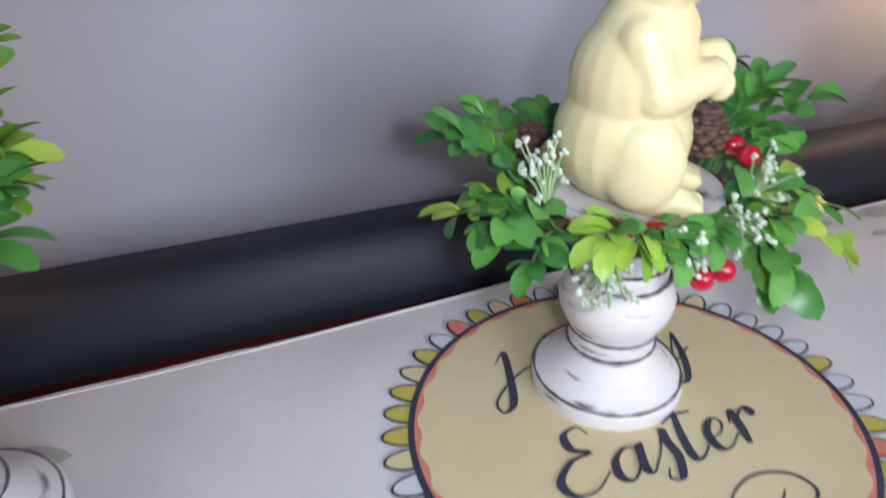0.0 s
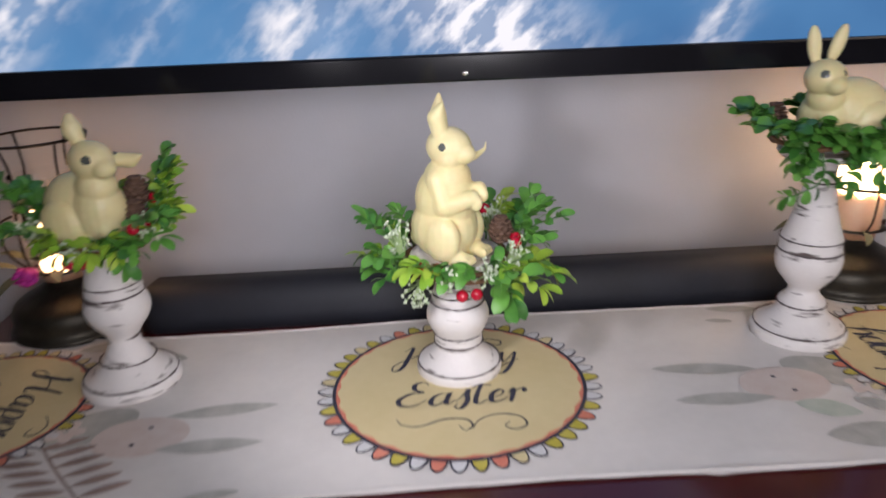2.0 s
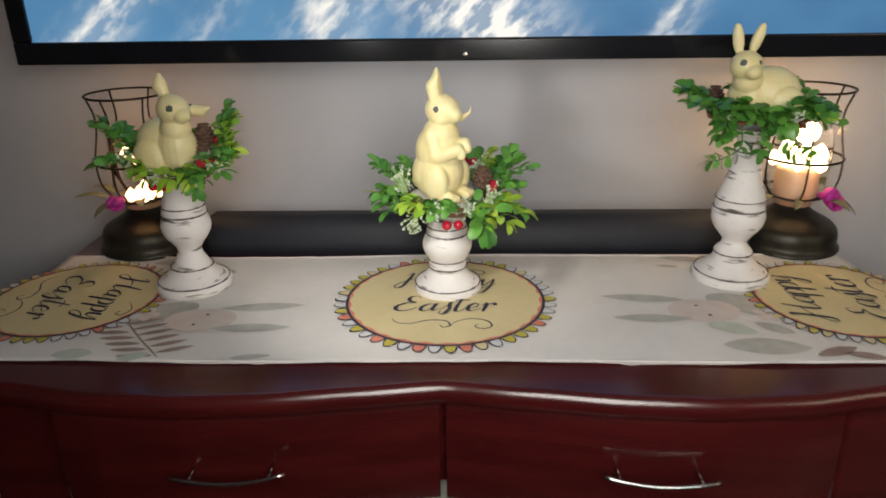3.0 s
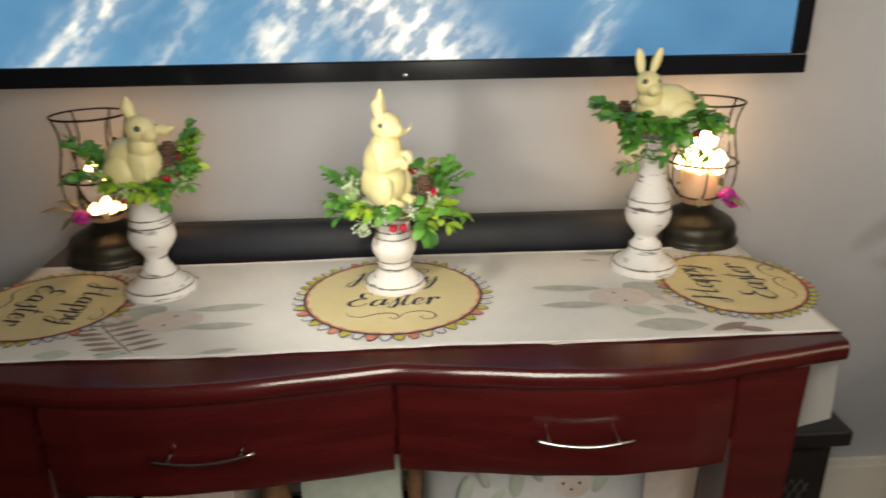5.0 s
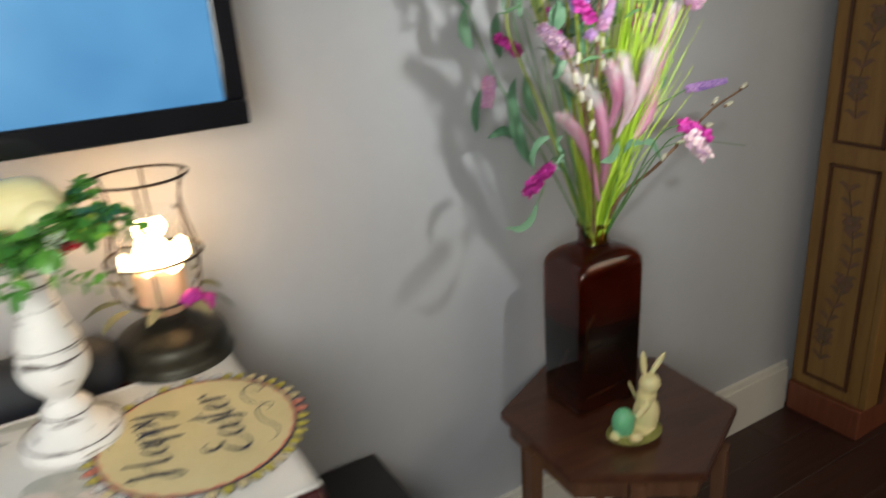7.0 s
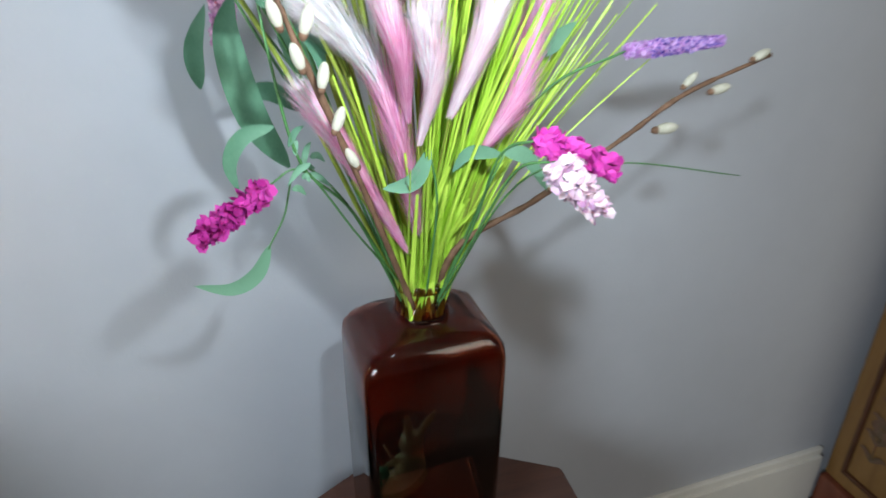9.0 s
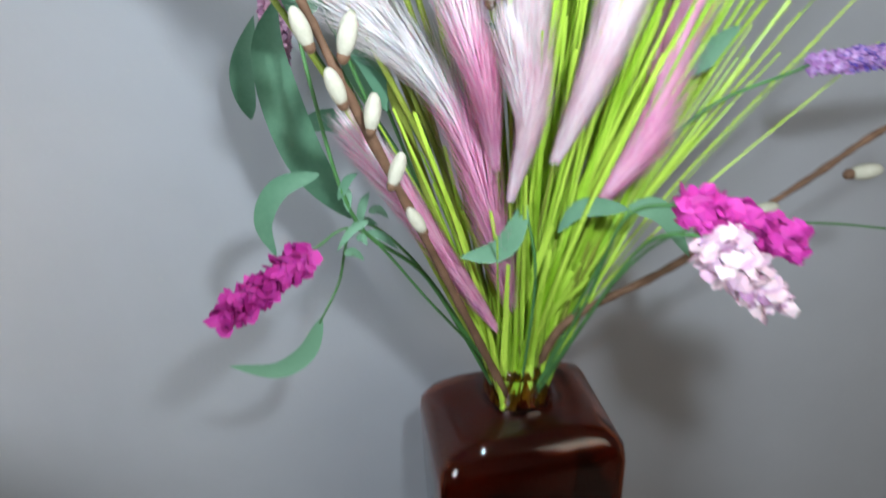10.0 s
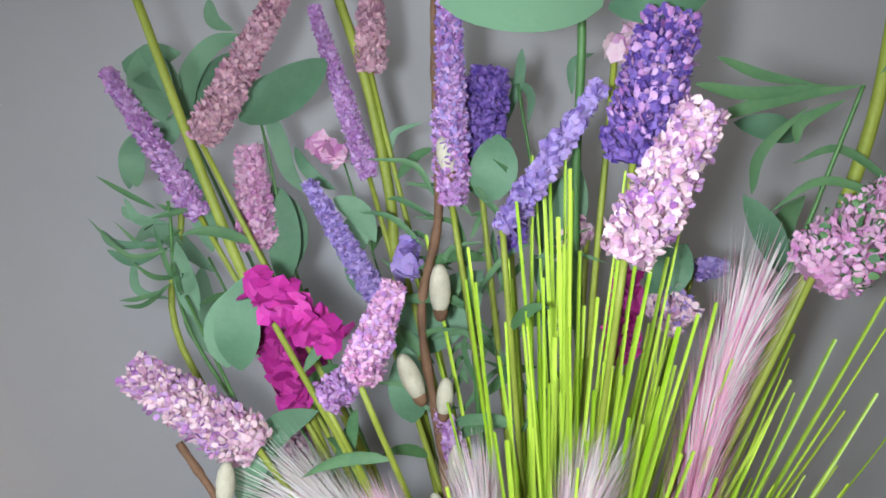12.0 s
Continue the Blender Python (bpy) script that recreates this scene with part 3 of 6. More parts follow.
def brush(bm, pts, thin, thick, z):
    """A flat pen line through pts, thick where it runs down and thin where it runs up or across."""
    n, rows = len(pts), []
    for i, q in enumerate(pts):
        d = pts[min(i + 1, n - 1)] - pts[max(i - 1, 0)]
        u = d.normalized()
        w = 0.5 * (thin + (thick - thin) * max(0.0, -u.y) ** 1.5) * (0.55 + 0.45 * min(1, 4 * i / n, 4 * (n - 1 - i) / n + 0.2))
        rows.append([bm.verts.new((q.x - k * u.y * w, q.y + k * u.x * w, z + 0.00004 * i)) for k in (-1, 1)])
    for a, b in zip(rows, rows[1:]):
        bm.faces.new((a[0], a[1], b[1], b[0]))


def lettering(text, height, x, y, z, parent, m, slant=0.20):
    """A brush-lettered word, centred on x with its foot at y."""
    bm = bmesh.new()
    pen = x - 0.5 * height * sum(GLYPHS[c][0] for c in text)
    for j, c in enumerate(text):
        wide, strokes = GLYPHS[c]
        for pts in strokes:
            line = smooth_line([(pen + height * (px + slant * py), y + height * py, 0) for px, py in pts], 6)
            brush(bm, line, height * 0.038, height * 0.120, z + 0.0001 * (j % 3))
        pen += height * wide
    for f in bm.faces:
        if f.normal.z < 0:
            f.normal_flip()
    t = part("greeting_text", bm, INK, parent, "dark brush-lettered words " + text)
    t.matrix_local = m
    return t


def medallion(cx, cy, rx, ry, turn):
    """A round printed greeting: pale disc, dark ring, coloured scallops, words and a flourish."""
    m = pose(cx, cy, 0, 0, 0, turn)
    k = Matrix.Diagonal((rx / 0.147, ry / 0.147, 1, 1))
    k = m @ k
    n = 46
    fills = [P_WHITE, P_OLIVE, P_CREAM, P_CORAL, P_WHITE, P_OLIVE, P_CREAM, P_WHITE]
    rnd = random.Random(int(cx * 1000) + 7)

    def scallop(bm, a, grow, z):
        c, s = math.cos(a), math.sin(a)
        pts = []
        for j in range(11):
            b = -math.pi / 2 + math.pi * j / 10
            u, v = 0.1295 + (0.0165 + grow) * math.cos(b), (0.0083 + grow) * math.sin(b)
            pts.append((u * c - v * s, u * s + v * c))
        flat(bm, pts, z)

    for i in range(n):
        a = 2 * math.pi * i / n
        print_part("scallop_outline", lambda bm: scallop(bm, a, 0.0, 0.0006), INK, k)
        print_part("scallop", lambda bm: scallop(bm, a, -0.0016, 0.0010), fills[rnd.randrange(8)], k)
    print_part("ring_print", lambda bm: flat(bm, oval(0, 0, 0.1305, 0.1305, n=72), 0.0013), INK, k, "dark blue ring")

    def wavy(bm):
        flat(bm, [((0.1267 + 0.0) * math.cos(2 * math.pi * j / 90), 0.1267 * math.sin(2 * math.pi * j / 90)) for j in range(90)], 0.0016)

    print_part("coral_edge_print", wavy, P_CORAL, k, "thin coral ring")
    print_part("disc_print", lambda bm: flat(bm, [((0.1238 + 0.0014 * math.sin(30 * 2 * math.pi * j / 240)) * math.cos(2 * math.pi * j / 240), (0.1238 + 0.0014 * math.sin(30 * 2 * math.pi * j / 240)) * math.sin(2 * math.pi * j / 240)) for j in range(240)], 0.0019), P_CREAM, k, "pale yellow round print")
    lettering("Happy", 0.046, 0.003, 0.038, 0.0022, runner, m)
    lettering("Easter", 0.047, -0.001, -0.042, 0.0022, runner, m)

    def flourish(bm):
        pts = [(-0.068, -0.062), (-0.062, -0.072), (-0.045, -0.076), (-0.02, -0.066), (0.002, -0.068), (0.008, -0.080), (0.0, -0.086), (-0.006, -0.078)]
        stroke(bm, smooth_line([(*p, 0) for p in pts], 6), 0.0008, 0.0022, 0.0022)
        pts = [(0.008, -0.084), (0.016, -0.070), (0.036, -0.062), (0.056, -0.068), (0.062, -0.082), (0.050, -0.090), (0.040, -0.083), (0.046, -0.076)]
        stroke(bm, smooth_line([(*p, 0) for p in pts], 6), 0.0008, 0.0022, 0.0023)

    print_part("flourish_print", flourish, INK, m)

    def curl(bm):
        stroke(bm, smooth_line([(0.020, 0.086, 0), (0.040, 0.096, 0), (0.056, 0.090, 0), (0.054, 0.080, 0), (0.044, 0.083, 0)], 6), 0.0008, 0.0020, 0.0022)

    print_part("curl_print", curl, INK, m)


medallion(-0.001, 0.017, 0.1555, 0.150, 0)
medallion(-0.525, 0.022, 0.132, 0.132, -90)
medallion(0.537, 0.020, 0.130, 0.124, 90)


def leafy(cx, cy, length, width, turn, z, bm):
    c, s = math.cos(radians(turn)), math.sin(radians(turn))
    out = []
    for j in range(20):
        t = j / 10 if j <= 10 else (20 - j) / 10
        w = width * 0.5 * math.sin(math.pi * t) ** 0.75 * (1 if j <= 10 else -1)
        x = length * (t - 0.5)
        out.append((cx + x * c - w * s, cy + x * s + w * c))
    flat(bm, out, z)


I4 = Matrix()
# the two rabbits that lie on the cloth, seen from the side, ears towards the middle
for sgn, ox in ((1, 0.0), (-1, 0.0)):
    hx = -0.325 if sgn > 0 else 0.345
    hy = -0.045 if sgn > 0 else -0.018
    print_part("rabbit_head_print", lambda bm: flat(bm, oval(hx, hy, 0.048, 0.033, 0.05), 0.0004), P_PINK, I4, "washed pink rabbit head print")
    print_part("rabbit_body_print", lambda bm: flat(bm, oval(hx - sgn * 0.06, hy + 0.02, 0.05, 0.028, 0.5 * sgn), 0.0002), P_GREY, I4)
    for dy, L, t in ((0.038, 0.115, 6), (-0.022, 0.105, 2)):
        print_part("rabbit_ear_print", lambda bm: leafy(hx + sgn * 0.073, hy + dy, L, 0.022, t * sgn, 0.0005, bm), P_GREY, I4, "grey rabbit ear print")
    print_part("rabbit_eye_print", lambda bm: flat(bm, oval(hx - sgn * 0.004, hy - 0.014, 0.0028, 0.0022, 0, 10), 0.0008), INK, I4)
    print_part("rabbit_eye_print", lambda bm: flat(bm, oval(hx + sgn * 0.006, hy + 0.014, 0.0028, 0.0022, 0, 10), 0.0008), INK, I4)
# fern
print_part("fern_print", lambda bm: stroke(bm, smooth_line([(-0.345, -0.140, 0), (-0.385, -0.095, 0), (-0.425, -0.045, 0)], 8), 0.002, 0.003, 0.0004), P_BROWN, I4)
for j in range(6):
    fx, fy = -0.352 - 0.0135 * j, -0.128 + 0.0145 * j
    for sd in (-1, 1):
        print_part("fern_leaf_print", lambda bm: leafy(fx + sd * 0.022, fy + (0.006 if sd > 0 else -0.010), 0.046, 0.010, 12 + sd * 10, 0.0005, bm), P_BROWN, I4)
for cx, cy, L, W, t, M in ((-0.452, -0.134, 0.05, 0.026, 5, P_GREEN), (-0.375, -0.140, 0.04, 0.018, 20, P_GREEN), (-0.232, -0.140, 0.05, 0.012, 8, P_GREY), (-0.345, 0.115, 0.05, 0.020, -15, P_GREY), (-0.43, 0.150, 0.07, 0.024, 10, P_GREY),
                           (0.392, -0.113, 0.105, 0.040, -4, P_GREY), (0.366, -0.066, 0.062, 0.030, -22, P_GREEN), (0.42, -0.066, 0.05, 0.020, -35, P_GREY), (0.365, 0.160, 0.07, 0.018, -6, P_GREY), (0.335, 0.130, 0.035, 0.010, -10, P_GREY),
                           (0.47, -0.125, 0.06, 0.018, 20, P_BROWN), (0.50, -0.135, 0.05, 0.016, -15, P_BROWN)):
    print_part("leaf_print", lambda bm: leafy(cx, cy, L, W, t, 0.0006, bm), M, I4)
for cx, cy in ((-0.405, -0.03), (0.425, -0.03)):
    for a in range(5):
        print_part("blossom_print", lambda bm: flat(bm, oval(cx + 0.011 * math.cos(a * 1.257), cy + 0.011 * math.sin(a * 1.257), 0.009, 0.007, a * 1.257, 14), 0.0004 + 0.0001 * a), P_PINK, I4)

# ---- television and sound bar ----
tv = thing("television", (0.028, 0.2, 1.08), "large flat television with a lit blue picture and gloss black frame", "television")
W2, TH = 0.672, 0.785
for lo, hi in (((-W2, 0.0, 0.0), (W2, 0.022, 0.033)), ((-W2, 0.0, TH - 0.028), (W2, 0.022, TH)), ((-W2, 0.0005, 0.0332), (-W2 + 0.028, 0.022, TH - 0.0282)), ((W2 - 0.028, 0.0005, 0.0332), (W2, 0.022, TH - 0.0282))):
    part("frame_bar", one_box(lo, hi, 0.003), GLOSSB, tv)
part("screen", one_box((-W2 + 0.026, 0.006, 0.031), (W2 - 0.026, 0.016, TH - 0.026)), SCREEN, tv, "lit blue television picture")
part("back_shell", one_box((-W2 + 0.05, 0.0225, 0.04), (W2 - 0.05, 0.07, TH - 0.05), 0.012), BLACKP, tv)
part("wall_bracket", one_box((-0.2, 0.0702, 0.25), (0.2, 0.159, 0.5), 0.004), BLACKP, tv)
bm = bmesh.new()
ball(bm, (0.0, -0.0005, 0.010), (0.004, 0.001, 0.003), 8, 6)
part("indicator_light", bm, CHROME, tv)

bar = thing("sound_bar", (0, 0, TOP), "long matt black sound bar behind the cloth", "sound bar")
bm = bmesh.new()
ring = []
prof = [(0.1865, -0.004), (0.187, 0.018), (0.1905, 0.034), (0.196, 0.046), (0.203, 0.0535), (0.209, 0.0565), (0.235, 0.0565), (0.242, 0.050), (0.242, -0.004)]
for x, ins in ((-0.405, 0.012), (-0.385, 0.0), (0.465, 0.0), (0.485, 0.012)):
    ring.append([bm.verts.new((x, y + (ins if y < 0.215 else -ins), z - (ins if z > 0.045 else 0))) for y, z in prof])
for a, b in zip(ring, ring[1:]):
    for k in range(len(prof)):
        bm.faces.new((a[k], b[k], b[(k + 1) % len(prof)], a[(k + 1) % len(prof)]))
bm.faces.new(ring[0])
bm.faces.new(list(reversed(ring[-1])))
part("body", bm, BLACKP, bar, smooth=True)


# ---- turned candlesticks ----
def candlestick(where, profile, grooves, label):
    t = thing("candlestick", where, label, "candlestick", "white candlesticks with rabbits")
    pr = [(p.x, p.y) for p in smooth_line([(r, z, 0) for r, z in profile], 4)]
    part("turned_body", lathe(bmesh.new(), pr, 48), CHALK, t, smooth=True)
    for r, z in grooves:
        bm = bmesh.new()
        tube(bm, [(r * math.cos(2 * math.pi * k / 48), r * math.sin(2 * math.pi * k / 48), z) for k in range(48)], 0.0009, 0.0009, 6, True, 0.5, random.Random(int(z * 9000)))
        part("groove", bm, DARKLINE, t, "dark worn groove", True)
    top = profile[-1][1]
    bm = lathe(bmesh.new(), [(0.020, top - 0.003), (0.046, top + 0.001), (0.050, top + 0.006), (0.049, top + 0.009), (0.044, top + 0.006), (0.002, top + 0.004)], 48)
    part("dish", bm, CHALK, t, smooth=True)
    return top + 0.006


STICK_A, STICK_B, STICK_C = (-0.370, 0.066, TOP), (0.002, 0.055, TOP), (0.416, 0.093, TOP)
foot = [(0.050, 0.0), (0.0505, 0.004), (0.050, 0.010), (0.047, 0.013), (0.043, 0.0155), (0.034, 0.023), (0.027, 0.031)]
HB = candlestick(STICK_B, [(r * 0.95, z) for r, z in foot] + [(0.0265, 0.036), (0.0265, 0.046), (0.028, 0.050), (0.0335, 0.062), (0.0345, 0.072), (0.031, 0.082), (0.028, 0.087), (0.0285, 0.092), (0.026, 0.099), (0.0225, 0.110), (0.0215, 0.122), (0.023, 0.133)],
                 [(0.0272, 0.0365), (0.0272, 0.048), (0.0296, 0.0865), (0.0278, 0.097), (0.0465, 0.0125)], "short white distressed turned candlestick under the standing rabbit")
HA = candlestick(STICK_A, [(r * 1.06, z) for r, z in foot] + [(0.024, 0.040), (0.0180, 0.051), (0.0170, 0.060), (0.021, 0.068), (0.030, 0.080), (0.0345, 0.092), (0.0335, 0.102), (0.0305, 0.110), (0.0305, 0.116), (0.0285, 0.126), (0.0245, 0.142), (0.0212, 0.158), (0.0210, 0.170)],
                 [(0.0314, 0.1125), (0.0294, 0.124), (0.0505, 0.013), (0.030, 0.0335)], "white distressed turned candlestick under the sitting rabbit")
HC = candlestick(STICK_C, [(r * 1.07, z) for r, z in foot] + [(0.026, 0.038), (0.026, 0.044), (0.019, 0.052), (0.0175, 0.060), (0.023, 0.068), (0.033, 0.082), (0.0365, 0.096), (0.035, 0.106), (0.0335, 0.112), (0.0335, 0.122), (0.030, 0.132), (0.022, 0.158), (0.017, 0.185), (0.0155, 0.205), (0.018, 0.218)],
                 [(0.0350, 0.109), (0.0342, 0.123), (0.0272, 0.041), (0.051, 0.0135), (0.0178, 0.190)], "tall white distressed turned candlestick under the resting rabbit")


# ---- ceramic rabbits ----
def limb(bm, a, b, r0, r1, n=7):
    for k in range(n):
        t = k / (n - 1)
        ball(bm, Vector(a).lerp(Vector(b), t), r0 + (r1 - r0) * t, 12, 8)


def near(c, spots, r):
    return 1 if any((Vector(c) - Vector(s)).length < r for s in spots) else 0


def place(ob, where, turn, label, size=1.0):
    ob.data.transform(Matrix.Diagonal((size, size, size, 1)))
    ob.matrix_world = pose(*where, 0, 0, turn)
    return tagged(ob, label, "rabbit figurine", "ivory ceramic rabbits")


bm = bmesh.new()
ball(bm, (-0.009, 0, 0.034), (0.036, 0.034, 0.036), 20, 14)
ball(bm, (-0.006, 0, 0.064), (0.033, 0.031, 0.037), 20, 14)
ball(bm, (-0.003, 0, 0.088), (0.025, 0.024, 0.021), 20, 14)
ball(bm, (0.0, 0, 0.119), (0.025, 0.020, 0.021), 20, 14)
ball(bm, (0.017, 0, 0.114), (0.013, 0.012, 0.011), 16, 10)
ball(bm, (0.004, -0.010, 0.110), (0.013, 0.010, 0.010), 16, 10)
ball(bm, (0.004, 0.010, 0.110), (0.013, 0.010, 0.010), 16, 10)
limb(bm, (-0.012, 0.006, 0.132), (-0.017, 0.008, 0.150), 0.0080, 0.0090)
limb(bm, (-0.017, 0.008, 0.150), (-0.016, 0.009, 0.169), 0.0090, 0.0025)
limb(bm, (-0.004, -0.009, 0.134), (-0.006, -0.012, 0.150), 0.0085, 0.0095)
limb(bm, (-0.006, -0.012, 0.150), (0.001, -0.012, 0.163), 0.0095, 0.0030)
limb(bm, (0.020, 0.014, 0.108), (0.032, 0.016, 0.116), 0.0045, 0.0020)
limb(bm, (0.032, 0.016, 0.116), (0.034, 0.016, 0.124), 0.0020, 0.0013)
for s in (-1, 1):
    limb(bm, (-0.004, 0.016 * s, 0.088), (0.006, 0.0205 * s, 0.063), 0.0130, 0.0125)
    limb(bm, (0.006, 0.0205 * s, 0.063), (0.030, 0.007 * s, 0.074 + 0.003 * s), 0.0125, 0.0085, 11)
    ball(bm, (0.034, 0.006 * s, 0.069 + 0.003 * s), (0.0075, 0.0055, 0.0085), 12, 8)
    ball(bm, (0.003, 0.024 * s, 0.029), (0.022, 0.013, 0.026), 16, 10)
    ball(bm, (0.012, 0.017 * s, 0.008), (0.021, 0.0105, 0.009), 16, 10)
    for toe in (-0.006, 0.0, 0.006):
        ball(bm, (0.029, 0.017 * s + toe, 0.006), (0.008, 0.0036, 0.006), 10, 8)
ball(bm, (-0.040, 0, 0.018), 0.012, 12, 8)
rb = moulded("rabbit_figurine", bm, [IVORY, EYE], 0.0013, 9, lambda c: near(c, ((0.004, -0.0200, 0.123), (0.004, 0.0200, 0.123)), 0.0042))
place(rb, (STICK_B[0] - 0.004, STICK_B[1] - 0.006, TOP + HB), -36, "ivory ceramic rabbit standing upright with folded paws")

bm = bmesh.new()
ball(bm, (-0.018, 0.004, 0.042), (0.044, 0.034, 0.042), 20, 14)
ball(bm, (0.012, 0, 0.040), (0.032, 0.030, 0.040), 20, 14)
ball(bm, (0.018, -0.004, 0.070), (0.024, 0.022, 0.022), 20, 14)
ball(bm, (0.020, -0.006, 0.101), (0.027, 0.022, 0.023), 20, 14)
ball(bm, (0.040, -0.012, 0.094), (0.014, 0.013, 0.012), 16, 10)
limb(bm, (0.008, -0.004, 0.116), (0.000, -0.003, 0.138), 0.0080, 0.0110)
limb(bm, (0.000, -0.003, 0.134), (-0.001, -0.002, 0.149), 0.0115, 0.0055)
limb(bm, (0.026, 0.016, 0.098), (0.046, 0.026, 0.094), 0.0085, 0.0090)
limb(bm, (0.046, 0.026, 0.094), (0.060, 0.028, 0.100), 0.0090, 0.0025)
for s in (-1, 1):
    ball(bm, (-0.022, 0.026 * s, 0.030), (0.028, 0.014, 0.027), 16, 10)
    limb(bm, (0.022, 0.014 * s, 0.045), (0.030, 0.014 * s, 0.008), 0.012, 0.009)
    ball(bm, (-0.004, 0.028 * s, 0.008), (0.022, 0.010, 0.008), 14, 8)
    ball(bm, (0.036, 0.014 * s, 0.006), (0.013, 0.009, 0.007), 12, 8)
ball(bm, (-0.060, 0, 0.026), 0.012, 12, 8)
ra = moulded("rabbit_figurine", bm, [IVORY, EYE], 0.0016, 4, lambda c: near(c, ((0.030, -0.0255, 0.106), (0.032, 0.016, 0.106)), 0.0052))
place(ra, (STICK_A[0] + 0.002, STICK_A[1] - 0.014, TOP + HA), -18, "ivory ceramic rabbit sitting with one ear raised", 0.86)

bm = bmesh.new()
ball(bm, (0.018, 0.004, 0.040), (0.046, 0.034, 0.040), 20, 14)
ball(bm, (-0.010, 0, 0.034), (0.034, 0.030, 0.034), 20, 14)
ball(bm, (-0.020, -0.012, 0.060), (0.022, 0.022, 0.022), 20, 14)
ball(bm, (-0.026, -0.018, 0.083), (0.024, 0.023, 0.022), 20, 14)
ball(bm, (-0.020, -0.036, 0.076), (0.013, 0.013, 0.011), 16, 10)
ball(bm, (-0.040, -0.008, 0.120), (0.0085, 0.006, 0.024), 14, 12, Euler((0, radians(-10), 0)))
ball(bm, (-0.012, -0.006, 0.121), (0.0085, 0.006, 0.024), 14, 12, Euler((0, radians(16), 0)))
for s in (-1, 1):
    ball(bm, (0.036, 0.024 * s, 0.028), (0.028, 0.014, 0.026), 16, 10)
    ball(bm, (-0.034, -0.010 + 0.014 * s, 0.008), (0.016, 0.010, 0.008), 12, 8)
ball(bm, (0.064, 0.004, 0.028), 0.012, 12, 8)
rc = moulded("rabbit_figurine", bm, [IVORY, EYE], 0.0016, 4, lambda c: near(c, ((-0.036, -0.0385, 0.090), (-0.008, -0.036, 0.091)), 0.0052))
place(rc, (STICK_C[0] - 0.004, STICK_C[1] - 0.012, TOP + HC + 0.012), -6, "ivory ceramic rabbit lying down with both ears up", 0.86)

# ---- leafy candle rings ----
LEAVES = [leaf_mesh("leaf", 0.022, 0.0125, LEAFG, n=9), leaf_mesh("leaf", 0.018, 0.011, LEAFG, 0.1, n=9), leaf_mesh("leaf", 0.023, 0.012, LEAFY, 0.35, n=9), leaf_mesh("leaf", 0.025, 0.0145, LEAFG, 0.4, n=9)]


def scale_cone(bm, where, size):
    for ring in range(6):
        for k in range(8):
            a = 2 * math.pi * (k + 0.5 * (ring % 2)) / 8
            r = size * (0.62, 0.9, 1.0, 0.9, 0.7, 0.4)[ring]
            z = size * (-0.9 + 0.36 * ring)
            c = Vector(where) + Vector((r * 0.8 * math.cos(a), r * 0.8 * math.sin(a), z))
            ball(bm, c, (size * 0.30, size * 0.30, size * 0.16), 7, 5, Euler((0, -0.5, a)))
    ball(bm, where, (size * 0.7, size * 0.7, size * 0.95), 10, 8)
    return bm


def sprig(w, line, rnd, lime, size, up=(0, 0, 1)):
    """A stem with pairs of rounded leaves and a tuft at its tip."""
    st = part("sprig", tube(bmesh.new(), line, 0.0013, 0.0008, 5), STEMG, w, smooth=True)
    for j, q in enumerate(line[2:]):
        d = (line[min(j + 3, len(line) - 1)] - line[j + 1]).normalized()
        last = j >= len(line) - 3
        if not last and j % 2:
            continue
        for sd in ((-1, 0, 1) if last else (-1, 1)):
            v = d * (0.9 if last else 0.55) + d.cross(Vector(up)).normalized() * sd * rnd.uniform(0.6, 1.0) + Vector((0, rnd.uniform(-0.3, 0.1), rnd.uniform(0.0, 0.75)))
            me = LEAVES[2] if lime and rnd.random() < 0.85 else LEAVES[rnd.choice((0, 1, 3, 0))]
            share("leaf", me, st, aim(q, v, rnd.uniform(-0.9, 0.9), rnd.uniform(0.72, 1.06) * size))


